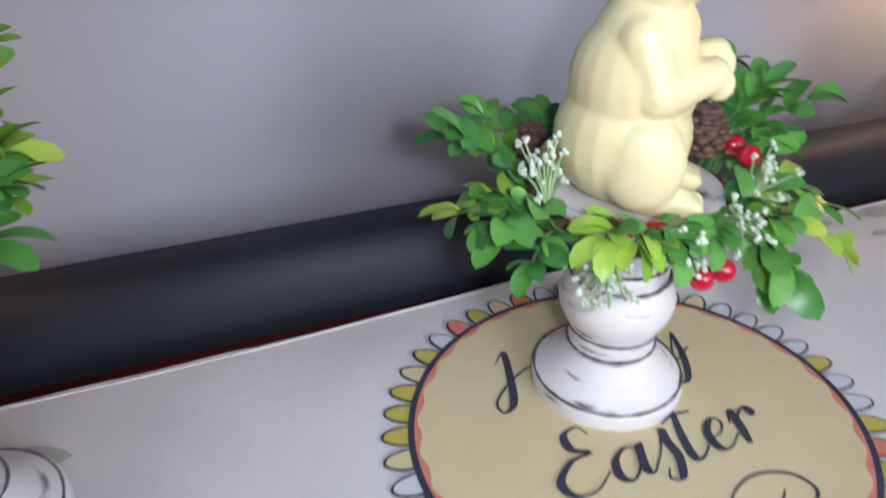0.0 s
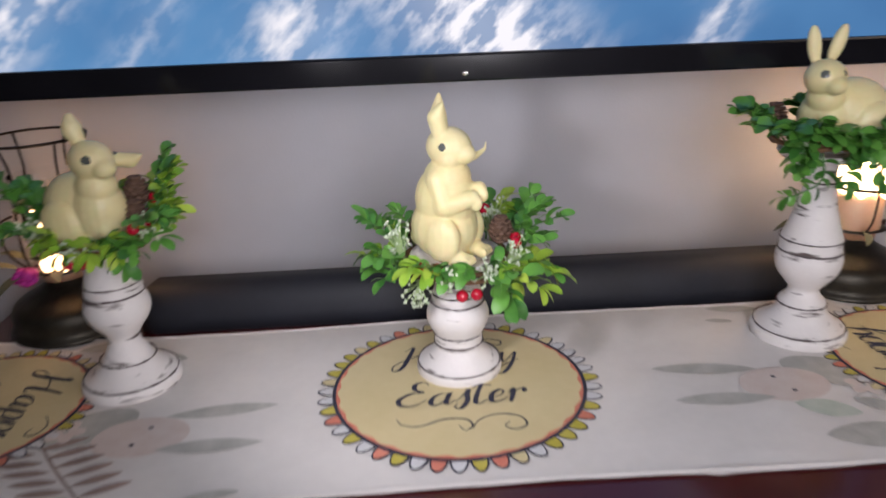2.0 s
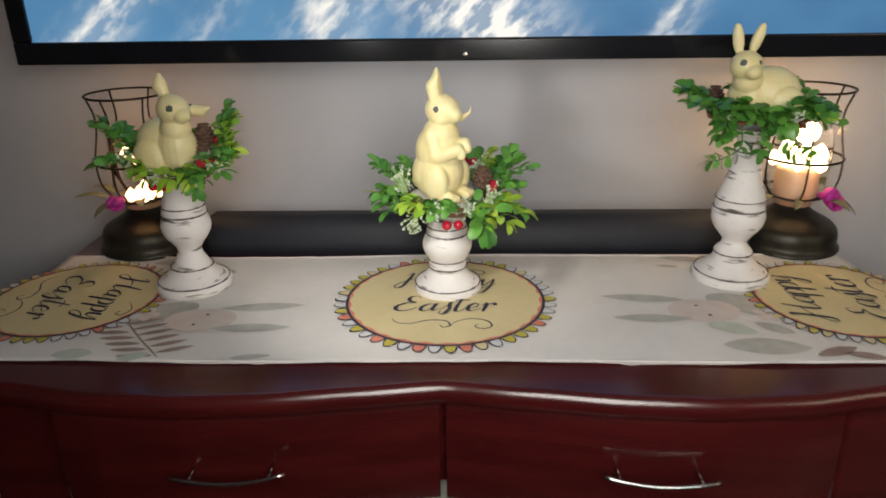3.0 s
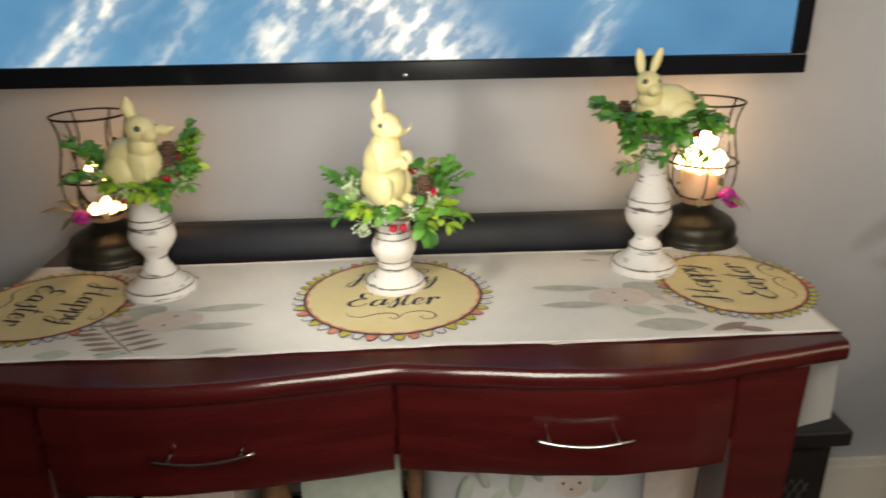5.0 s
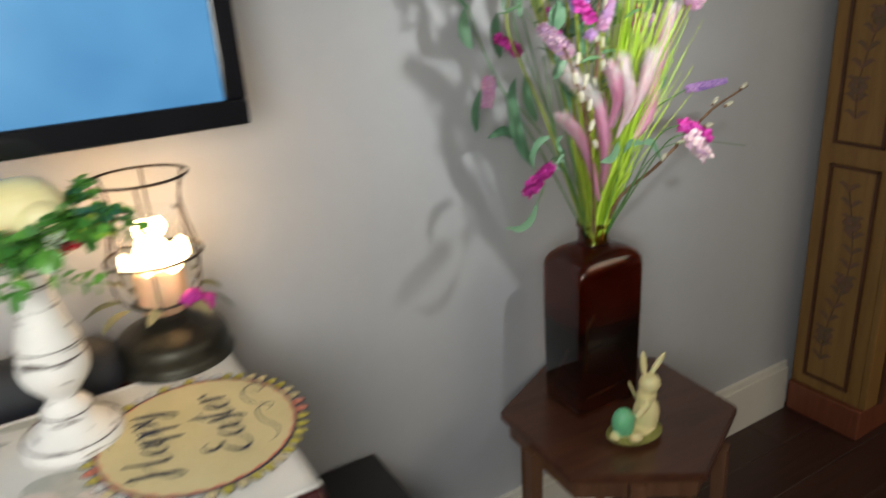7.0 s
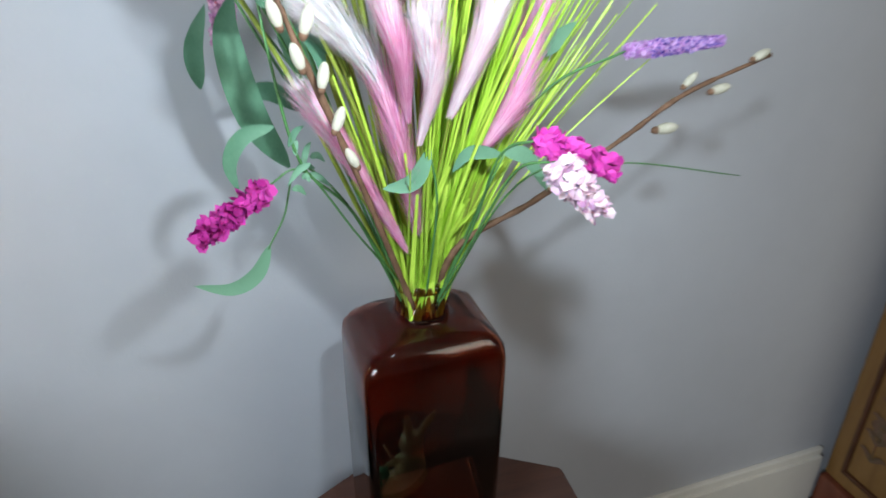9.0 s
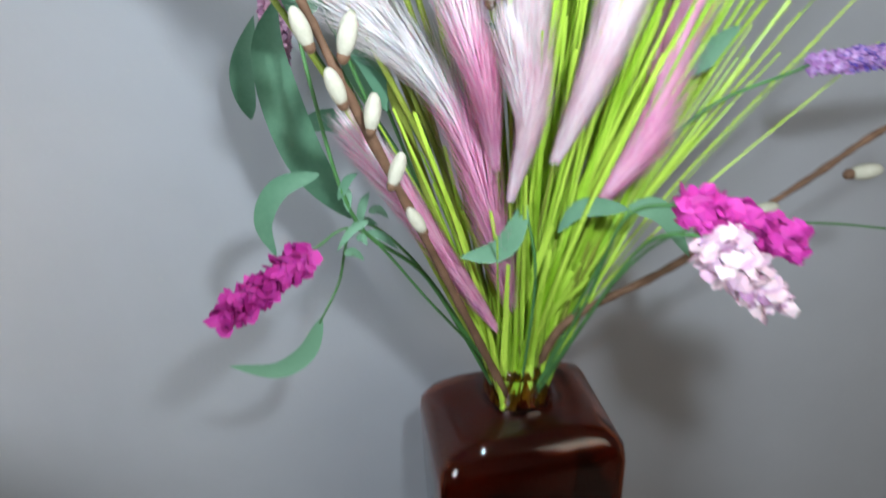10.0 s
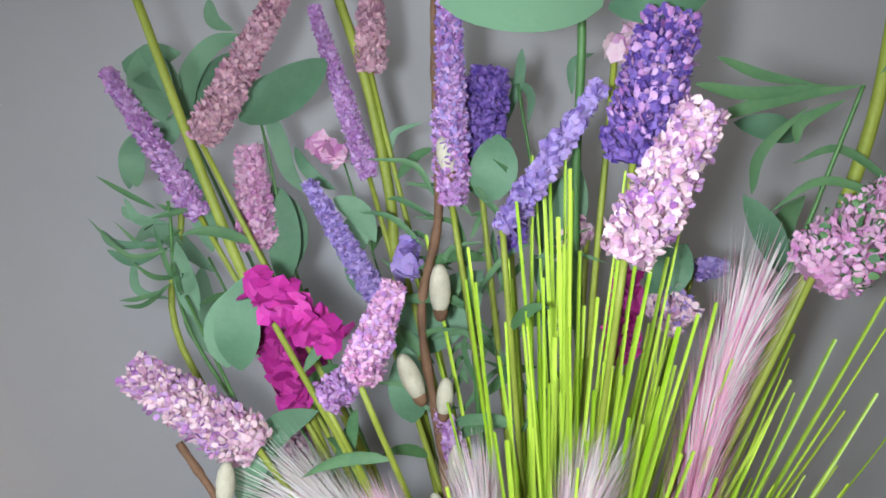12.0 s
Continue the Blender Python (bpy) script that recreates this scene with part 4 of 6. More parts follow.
def wreath(where, seed, radius, label, clumps, berries, cones, sprays, trail=()):
    """A vine ring with clumps of leaves. clumps: (angle, reach, rise, stems, share of lime leaves, leaf size)."""
    rnd = random.Random(seed)
    w = thing("candle_ring", where, label, "wreath", "leafy candle rings")
    bm = bmesh.new()
    for turn in range(2):
        pts = [((radius + 0.004 * math.sin(5 * a + seed + turn * 2)) * math.cos(a), (radius + 0.004 * math.sin(5 * a + seed + turn * 2)) * math.sin(a), 0.004 * math.sin(3 * a + turn * 2.4)) for a in [2 * math.pi * k / 40 for k in range(40)]]
        tube(bm, pts, 0.0028, 0.0028, 6, True, 0.25, rnd)
    part("vine_ring", bm, VINE, w, "twisted brown vine ring", True)
    for deg, reach, rise, stems, lime, size in clumps:
        for k in range(stems):
            a = radians(deg) + rnd.uniform(-0.30, 0.30)
            out, side = Vector((math.cos(a), math.sin(a), 0)), Vector((-math.sin(a), math.cos(a), 0))
            p0 = out * radius
            p3 = p0 + out * reach * rnd.uniform(0.65, 1.05) + side * rnd.uniform(-0.016, 0.016) + Vector((0, 0, rise * rnd.uniform(0.6, 1.15) + rnd.uniform(-0.006, 0.006)))
            p1 = p0.lerp(p3, 0.5) + Vector((0, 0, 0.008)) + side * rnd.uniform(-0.006, 0.006)
            sprig(w, smooth_line([p0, p1, p3], 5), rnd, rnd.random() < lime, size)
    for deg, out, z in berries:
        a = radians(deg)
        c = Vector((math.cos(a), math.sin(a), 0)) * (radius + out) + Vector((0, 0, z))
        for sd in (-1, 1):
            q = c + Vector((-math.sin(a), math.cos(a), 0)) * 0.0075 * sd
            bm = ball(bmesh.new(), q, 0.0064, 16, 12)
            part("berry", bm, BERRY, w, "shiny red berry", True)
            part("berry_stalk", tube(bmesh.new(), [c - Vector((math.cos(a), math.sin(a), 0)) * 0.010, q], 0.0007, 0.0007, 5), VINE, w)
    for deg, out, z in cones:
        a = radians(deg)
        part("pine_cone", scale_cone(bmesh.new(), Vector((math.cos(a), math.sin(a), 0)) * (radius + out) + Vector((0, 0, z)), 0.0135), CONE, w, "small brown pine cone", True)
    for deg, out, rise in sprays:
        a = radians(deg)
        c0 = Vector((math.cos(a), math.sin(a), 0)) * (radius - 0.002)
        axis = Vector((math.cos(a) * out, math.sin(a) * out, rise))
        tips, bm = [], bmesh.new()
        for k in range(26):
            tip = c0 + axis * rnd.uniform(0.55, 1.1) + Vector([rnd.gauss(0, 0.0065) for _ in range(3)])
            fork = c0 + axis * 0.35
            tube(bm, [c0.lerp(fork, 0.4), fork.lerp(tip, 0.45), tip], 0.0008, 0.0005, 4)
            tips.append(tip)
        f = part("filler_flower", bm, TINYS, w, "pale filler flower spray")
        bm = bmesh.new()
        for tip in tips:
            for k in range(3):
                ball(bm, tip + Vector([rnd.uniform(-0.0020, 0.0020) for _ in range(3)]), 0.0014, 6, 5)
        part("filler_bud", bm, TINYW, f)
    for p in trail:
        sprig(w, smooth_line([Vector(q) for q in p], 6), rnd, False, 0.8, (0, 1, 0))
    return w


wreath((STICK_B[0], STICK_B[1], TOP + HB - 0.006), 11, 0.056, "green leafy candle ring with red berries round the standing rabbit",
       [(158, 0.040, 0.044, 4, 0.5, 1.0), (178, 0.044, 0.014, 3, 0.1, 1.0), (205, 0.038, 0.000, 2, 0.0, 0.9), (232, 0.014, 0.020, 2, 0.8, 0.9), (262, 0.008, 0.012, 2, 0.1, 0.8), (292, 0.008, 0.008, 2, 0.0, 0.8),
        (310, 0.030, -0.024, 3, 0.1, 1.05), (334, 0.050, -0.008, 4, 1.0, 1.05), (5, 0.040, 0.018, 3, 0.2, 1.0), (18, 0.050, 0.056, 5, 0.1, 1.0), (48, 0.026, 0.050, 3, 0.2, 1.0), (110, 0.024, 0.020, 3, 0.1, 0.9)],
       [(278, 0.008, -0.014), (352, 0.008, 0.022), (240, 0.002, 0.012), (60, 0.004, 0.040)], [(8, -0.006, 0.030), (130, 0.006, 0.018)],
       [(188, 0.012, 0.042), (228, 0.014, -0.022), (330, 0.020, 0.016), (42, 0.012, 0.046), (262, 0.014, 0.004), (300, 0.012, 0.006)])
wreath((STICK_A[0], STICK_A[1], TOP + HA + 0.002), 23, 0.054, "green leafy candle ring with berries round the sitting rabbit",
       [(170, 0.040, 0.050, 5, 0.1, 1.0), (200, 0.038, 0.018, 3, 0.1, 1.0), (250, 0.010, 0.010, 2, 0.9, 0.9), (285, 0.010, 0.002, 3, 0.7, 0.9), (325, 0.022, -0.004, 3, 0.1, 1.0),
        (350, 0.026, 0.024, 6, 0.5, 1.0), (12, 0.026, 0.056, 8, 0.5, 1.0), (60, 0.020, 0.030, 3, 0.1, 1.0), (110, 0.022, 0.024, 3, 0.1, 1.0)],
       [(330, 0.006, 0.016), (268, 0.008, -0.008), (20, 0.004, 0.034)], [(345, -0.008, 0.024), (15, -0.012, 0.044), (130, 0.006, 0.018)],
       [(215, 0.014, 0.020), (335, 0.018, 0.012), (262, 0.012, 0.004), (30, 0.012, 0.040)])
wreath((STICK_C[0], STICK_C[1], TOP + HC + 0.014), 37, 0.054, "green leafy candle ring with a trailing sprig round the resting rabbit",
       [(165, 0.036, 0.034, 4, 0.0, 1.0), (195, 0.036, 0.022, 5, 0.0, 1.0), (225, 0.020, 0.022, 5, 0.1, 1.0), (250, 0.012, 0.020, 4, 0.0, 1.0), (275, 0.012, 0.006, 3, 0.4, 0.9), (300, 0.016, 0.026, 4, 0.2, 1.0), (215, 0.024, -0.020, 3, 0.0, 0.9),
        (335, 0.034, 0.010, 4, 0.1, 0.95), (5, 0.044, 0.006, 4, 0.0, 0.95), (30, 0.036, 0.026, 3, 0.1, 0.95), (90, 0.024, 0.024, 3, 0.1, 0.95)],
       [(315, 0.006, -0.004), (350, 0.006, 0.006)], [(325, 0.004, 0.006), (130, 0.006, 0.018)], [(215, 0.014, 0.010), (300, 0.014, 0.008)],
       (((-0.03, -0.045, -0.004), (-0.032, -0.055, -0.03), (-0.05, -0.05, -0.046), (-0.066, -0.05, -0.050)), ((0.04, -0.03, 0), (0.075, -0.02, 0.000), (0.11, -0.01, -0.012)), ((0.02, -0.05, -0.01), (0.03, -0.06, -0.03), (0.055, -0.055, -0.045)), ((0, -0.05, 0), (-0.01, -0.062, -0.006), (-0.012, -0.068, -0.03))))


# ---- candle lanterns ----
def lantern(where, candle_top, wax, glow_r, label, blossoms):
    t = thing("candle_lantern", where, label, "candle holder", "bronze candle lanterns")
    pr = [(p.x, max(0, p.y)) for p in smooth_line([(0.078, 0, 0), (0.079, 0.006, 0), (0.074, 0.014, 0), (0.073, 0.030, 0), (0.066, 0.042, 0), (0.045, 0.054, 0), (0.030, 0.064, 0), (0.022, 0.075, 0), (0.030, 0.082, 0), (0.040, 0.086, 0)], 4)]
    part("base", lathe(bmesh.new(), pr, 40), BRONZE, t, "dark bronze bowl-shaped foot", True)
    for z, r in ((0.150, 0.061), (0.255, 0.060)):
        bm = tube(bmesh.new(), [(r * math.cos(2 * math.pi * k / 40), r * math.sin(2 * math.pi * k / 40), z) for k in range(40)], 0.0019, 0.0019, 6, True)
        part("wire_ring", bm, WIRE, t, smooth=True)
    for k in range(6):
        a = 2 * math.pi * (k + 0.3) / 6
        line = smooth_line([(r * math.cos(a), r * math.sin(a), z) for r, z in ((0.038, 0.084), (0.058, 0.110), (0.061, 0.150), (0.052, 0.195), (0.051, 0.225), (0.060, 0.255))], 4)
        part("wire_rib", tube(bmesh.new(), line, 0.0016, 0.0016, 6), WIRE, t, smooth=True)
    pr = [(0.036, 0.087), (0.043, 0.11), (0.044, 0.15), (0.040, 0.19), (0.039, 0.21)]
    g = part("glass_cup", lathe(bmesh.new(), pr, 32, close=False), GLASS, t, "clear glass cup", True)
    g.visible_shadow = False
    bm = lathe(bmesh.new(), [(0.028, 0.072), (0.029, 0.076), (0.029, candle_top - 0.036), (0.026, candle_top - 0.032), (0.004, candle_top - 0.034)], 24)
    part("candle", bm, WAXBODY, t, "cream wax candle", True)
    rf = random.Random(4)
    bm = bmesh.new()
    for k in range(11):
        a, r = k * 2.4, glow_r * (0.25 + 0.075 * k)
        c = Vector((r * math.cos(a), r * math.sin(a), candle_top - 0.034))
        tall = glow_r * rf.uniform(0.8, 1.4) * (1.15 - 0.05 * k)
        lathe(bm, [(0.0012, 0.0), (glow_r * 0.24, tall * 0.20), (glow_r * 0.28, tall * 0.45), (glow_r * 0.18, tall * 0.80), (0.0006, tall)], 9, c)
    part("flame", bm, wax, t, "bright warm candle light", True)
    rnd = random.Random(int(where[0] * 100))
    for k in range(9):
        a = 2 * math.pi * k / 9 + 0.2
        q = Vector((0.050 * math.cos(a), 0.050 * math.sin(a), 0.092))
        d = Vector((math.cos(a), math.sin(a), rnd.uniform(-0.35, 0.5)))
        share("leaf", LANT_LEAF, t, aim(q, d, rnd.uniform(-0.5, 0.5), rnd.uniform(0.7, 1.15)))
    for a, z in blossoms:
        bm = bmesh.new()
        c = Vector((0.062 * math.cos(a), 0.062 * math.sin(a), z))
        for k in range(14):
            d = Vector([rnd.uniform(-1, 1) for _ in range(3)]).normalized()
            ball(bm, c + d * 0.009, (0.008, 0.008, 0.0035), 8, 6, Euler((d.x, d.y, d.z)))
        part("blossom", bm, MAGENTA, t, "bright pink cloth blossom", True)


LANT_LEAF = leaf_mesh("leaf", 0.052, 0.017, mat("dusty_olive_leaf", (0.07, 0.085, 0.055), 0.6, color2=(0.15, 0.15, 0.09), scale=50, obj=0.8), 0.3, 0.3)
lantern((-0.505, 0.235, TOP - 0.004), 0.116, WAXD, 0.026, "bronze wire candle lantern with a lit candle beside the sitting rabbit", ((4.4, 0.094),))
lantern((0.555, 0.232, TOP - 0.004), 0.165, WAX, 0.038, "bronze wire candle lantern with a lit candle and pink blossom", ((5.15, 0.102), (5.5, 0.085)))

# ---- black cabinet beside the console ----
blk = thing("black_cabinet", (0, 0, 0), "low black painted cabinet with a lattice door beside the table", "cabinet")
bm = one_box((0.66, 0.115, 0.375), (0.872, 0.342, 0.410), 0.008, 3)
part("top", bm, BLACKW, blk)
part("body", one_box((0.675, 0.140, 0.0), (0.850, 0.342, 0.3748), 0.003), BLACKW, blk)
door = part("door", one_box((0.69, 0.132, 0.03), (0.835, 0.1398, 0.355), 0.003), BLACKW, blk)
LAT = mat("pale_lattice_wire", (0.10, 0.09, 0.09), 0.5, 0.4, var=0.3, scale=60)
for k in range(-4, 12):
    for s in (-1, 1):
        x0 = 0.655 + 0.02 * k
        p, q = Vector((x0, 0.1305, 0.09 if s > 0 else 0.29)), Vector((x0 + 0.1, 0.1305, 0.29 if s > 0 else 0.09))
        lo, hi = max(0, (0.71 - p.x) / 0.1), min(1, (0.81 - p.x) / 0.1)
        if hi > lo + 0.05:
            part("lattice_bar", tube(bmesh.new(), [p.lerp(q, lo), p.lerp(q, hi)], 0.0016, 0.0016, 4), LAT, door)

# ---- six-sided side table ----
HEX_C, HEX_Z = (1.285, 0.128), 0.457
hexa = thing("side_table", (HEX_C[0], HEX_C[1], 0), "six-sided dark walnut side table with slim legs", "side table", turn=-4)


def hexagon(r, z0, z1, bev):
    bm = bmesh.new()
    bmesh.ops.create_cone(bm, cap_ends=True, segments=6, radius1=r, radius2=r, depth=z1 - z0, matrix=Matrix.Translation((0, 0, 0.5 * (z0 + z1))) @ Matrix.Rotation(radians(0), 4, "Z"))
    bmesh.ops.bevel(bm, geom=list(bm.edges), offset=bev, segments=2, affect="EDGES")
    return bm


part("tabletop", hexagon(0.222, HEX_Z - 0.018, HEX_Z, 0.003), HEXW, hexa)
part("apron", hexagon(0.205, HEX_Z - 0.058, HEX_Z - 0.0185, 0.001), HEXL, hexa)
for k in range(6):
    a = 2 * math.pi * k / 6
    bm = bmesh.new()
    r0, r1 = 0.190, 0.196
    for z, r, w in ((0.0, r1, 0.008), (HEX_Z - 0.0187, r0, 0.0125)):
        c = Vector((r * math.cos(a), r * math.sin(a), z))
        u, v = Vector((math.cos(a), math.sin(a), 0)) * w, Vector((-math.sin(a), math.cos(a), 0)) * w
        for s, q in ((-1, -1), (1, -1), (1, 1), (-1, 1)):
            bm.verts.new(c + u * s + v * q)
    bm.verts.ensure_lookup_table()
    vs = list(bm.verts)
    for j in range(4):
        bm.faces.new((vs[j], vs[(j + 1) % 4], vs[4 + (j + 1) % 4], vs[4 + j]))
    bm.faces.new(vs[3::-1])
    bm.faces.new(vs[4:])
    part("leg", bm, HEXL, hexa)

# ---- amber bottle vase ----
VX, VY = 1.278, 0.193
vase = thing("bottle_vase", (VX, VY, HEX_Z), "square dark amber glass bottle vase on the side table", "vase", turn=0)


def squircle(w, d, r, n=6):
    out = []
    for cx, cy, a0 in ((w - r, d - r, 0), (-w + r, d - r, 90), (-w + r, -d + r, 180), (w - r, -d + r, 270)):
        for k in range(n + 1):
            a = radians(a0 + 90 * k / n)
            out.append((cx + r * math.cos(a), cy + r * math.sin(a)))
    return out


bm = bmesh.new()
rings = []
for z, w, d, r in ((0.0, 0.066, 0.050, 0.012), (0.004, 0.070, 0.054, 0.012), (0.19, 0.0715, 0.0555, 0.011), (0.278, 0.0715, 0.0555, 0.011), (0.292, 0.070, 0.054, 0.012), (0.303, 0.064, 0.050, 0.016), (0.311, 0.054, 0.044, 0.022), (0.315, 0.042, 0.038, 0.026), (0.317, 0.031, 0.030, 0.0285)):
    rings.append([bm.verts.new((x, y, z)) for x, y in squircle(w * 1.04, d * 1.02, r)])
for r, z in ((0.0280, 0.320), (0.0270, 0.327), (0.0270, 0.352), (0.0300, 0.354), (0.0300, 0.362), (0.0260, 0.363), (0.0230, 0.352), (0.0225, 0.318)):
    rings.append([bm.verts.new((v.co.x * r / math.hypot(v.co.x, v.co.y), v.co.y * r / math.hypot(v.co.x, v.co.y), z)) for v in rings[8]])
for z, w, d, r in ((0.312, 0.035, 0.032, 0.024), (0.307, 0.050, 0.040, 0.018), (0.296, 0.064, 0.049, 0.010), (0.278, 0.0680, 0.0520, 0.009), (0.012, 0.0665, 0.0505, 0.009)):
    rings.append([bm.verts.new((x, y, z)) for x, y in squircle(w * 1.04, d * 1.02, r)])
for a, b in zip(rings, rings[1:]):
    for k in range(len(a)):
        bm.faces.new((a[k], a[(k + 1) % len(a)], b[(k + 1) % len(a)], b[k]))
bm.faces.new(list(reversed(rings[0])))
bm.faces.new(rings[-1])
part("bottle", bm, AMBER, vase, smooth=True).data.shade_smooth()
bm = tube(bmesh.new(), [(0.0275 * math.cos(2 * math.pi * k / 32), 0.0275 * math.sin(2 * math.pi * k / 32), 0.322) for k in range(32)], 0.0022, 0.0022, 6, True)
part("neck_ring", bm, AMBER, vase, smooth=True)

# ---- little rabbit with an egg ----
FX, FY = 1.248, 0.048
bm = bmesh.new()
ball(bm, (0.018, 0, 0.030), (0.019, 0.017, 0.028), 16, 12)
ball(bm, (0.018, 0, 0.060), (0.014, 0.013, 0.015), 16, 12)
ball(bm, (0.019, -0.004, 0.078), (0.015, 0.014, 0.014), 16, 12)
ball(bm, (0.012, 0.002, 0.105), (0.005, 0.004, 0.020), 12, 10, Euler((0, radians(-6), 0)))
ball(bm, (0.034, 0.002, 0.100), (0.005, 0.004, 0.019), 12, 10, Euler((0, radians(38), 0)))
limb(bm, (0.010, -0.012, 0.052), (-0.004, -0.014, 0.040), 0.006, 0.005)
limb(bm, (0.008, -0.012, 0.034), (-0.014, -0.004, 0.088), 0.0022, 0.0018, 16)
ball(bm, (-0.022, -0.006, 0.030), (0.016, 0.015, 0.021), 16, 12)
ball(bm, (0.0, 0, 0.006), (0.042, 0.030, 0.009), 20, 8)
ball(bm, (-0.036, -0.010, 0.014), 0.008, 10, 8)
ball(bm, (-0.012, -0.024, 0.014), (0.010, 0.007, 0.008), 10, 8)


def fig_paint(c):
    if ((c.x + 0.022) / 0.0172) ** 2 + ((c.y + 0.006) / 0.0162) ** 2 + ((c.z - 0.030) / 0.0222) ** 2 < 1.05 and c.z > 0.014:
        return 1
    return 2 if c.z < 0.012 else 0


fg = moulded("egg_rabbit_figurine", bm, [IVORY, mat("mint_green_egg", (0.16, 0.50, 0.27), 0.4, var=0.15, scale=50), mat("mossy_grass_base", (0.16, 0.17, 0.035), 0.9, color2=(0.34, 0.32, 0.10), scale=140, bump=0.8, bscale=300)], 0.0014, 4, fig_paint)
fg.data.transform(Matrix.Diagonal((1.28, 1.28, 1.32, 1)))
fg.matrix_world = pose(FX, FY, HEX_Z + 0.0035, 0, 0, -12)
tagged(fg, "small cream rabbit figurine with a mint green egg", "rabbit figurine")

# ---- tall painted cabinet ----
cab = thing("painted_cabinet", (0, 0, 0), "tall honey pine cabinet with painted flower panels and glass front", "cabinet")
CX, CY0, CY1, CH = 2.185, 0.150, 0.345, 1.95
part("side_board", one_box((CX, CY0, 0.09), (CX + 0.022, CY1, CH), 0.003), CABW, cab)
part("plinth", one_box((CX - 0.014, CY0 - 0.016, 0.0), (CX + 0.80, CY1, 0.0898), 0.006), CABR, cab)
part("back_board", one_box((CX + 0.0222, CY1 - 0.012, 0.09), (CX + 0.77, CY1, CH)), CABR, cab)
part("side_board", one_box((CX + 0.7702, CY0, 0.09), (CX + 0.79, CY1, CH), 0.003), CABR, cab)
part("cornice", one_box((CX - 0.02, CY0 - 0.02, CH + 0.0002), (CX + 0.81, CY1, CH + 0.07), 0.012), CABW, cab)
for z0, z1 in ((0.13, 0.735), (0.795, 1.40), (1.46, 1.90)):
    pn = part("panel", one_box((CX - 0.0025, CY0 + 0.038, z0), (CX - 0.0002, CY1 - 0.042, z1)), CABW, cab, "panel with a painted flower garland")
    bm = bmesh.new()
    y0, y1 = CY0 + 0.036, CY1 - 0.040
    for a, b in (((y0, z0), (y1, z0)), ((y1, z0), (y1, z1)), ((y1, z1), (y0, z1)), ((y0, z1), (y0, z0))):
        lo = (CX - 0.010, min(a[0], b[0]) - 0.004, min(a[1], b[1]) - 0.004)
        hi = (CX - 0.0001, max(a[0], b[0]) + 0.004, max(a[1], b[1]) + 0.004)
        box(bm, lo, hi, 0.002)
    part("moulding", bm, CABD, pn, "dark moulding")
    rnd = random.Random(int(z0 * 100))
    bm = bmesh.new()
    line = [(CX - 0.0045, 0.5 * (y0 + y1) + 0.022 * math.sin(9 * (z0 + (z1 - z0) * k / 24)), z0 + 0.06 + (z1 - z0 - 0.12) * k / 24) for k in range(25)]
    tube(bm, line, 0.0016, 0.0016, 4)
    for q in line[::2]:
        for s in (-1, 1):
            ribbon(bm, [(q[0] - 0.001, q[1] + s * 0.03 * t, q[2] + 0.018 * t + 0.01 * math.sin(3 * t)) for t in (0, 0.33, 0.66, 1)], 0.012, (-1, 0, 0), 0.1)
    for j in range(3):
        c = line[4 + 8 * j]
        for k in range(6):
            ball(bm, (c[0] - 0.001, c[1] + 0.014 * math.cos(k * 1.05), c[2] + 0.014 * math.sin(k * 1.05)), (0.0015, 0.010, 0.010), 8, 6)
    part("garland_motif", bm, MOTIF, pn, "faded painted flower garland")
fr = part("front_frame", one_box((CX + 0.001, CY0 - 0.018, 0.0902), (CX + 0.060, CY0 - 0.0002, CH - 0.001), 0.003), CABW, cab)
part("front_moulding", one_box((CX + 0.0602, CY0 - 0.024, 0.0902), (CX + 0.078, CY0 - 0.0002, CH - 0.001), 0.004), CABD, cab)
dr = part("glass_door", one_box((CX + 0.0785, CY0 - 0.016, 0.092), (CX + 0.125, CY0 - 0.0002, CH - 0.002), 0.003), CABR, cab, "reddish wooden door frame")
part("door_rail", one_box((CX + 0.1252, CY0 - 0.016, 0.092), (CX + 0.70, CY0 - 0.0002, 0.15), 0.003), CABR, dr)
for z in (0.16, 0.42, 0.80, 1.18, 1.56):
    part("shelf", one_box((CX + 0.0225, CY0 + 0.01, z - 0.012), (CX + 0.7698, CY1 - 0.0125, z)), CABR, cab)
bm = lathe(bmesh.new(), [(0.030, 0), (0.032, 0.004), (0.045, 0.03), (0.062, 0.05), (0.060, 0.051), (0.043, 0.033), (0.028, 0.008)], 28, (CX + 0.19, CY0 + 0.09, 0.16))
tagged(part("white_bowl", bm, P_WHITE, smooth=True), "white china bowl inside the cabinet", "bowl")
bm = lathe(bmesh.new(), [(0.030, 0), (0.034, 0.01), (0.036, 0.06), (0.034, 0.09), (0.032, 0.09), (0.033, 0.06), (0.028, 0.012)], 28, (CX + 0.27, CY0 + 0.10, 0.42))
tagged(part("china_cup", bm, P_WHITE, smooth=True), "pale china cup inside the cabinet", "cup")

# ---- flowers in the vase ----
NECK = Vector((VX - 0.003, VY - 0.006, 0.805))


def rel(*pts):
    return [Vector(p) - NECK for p in pts]


def flower(name, label, category="artificial flower"):
    return thing(name, NECK, label, category, "flowers in the vase")


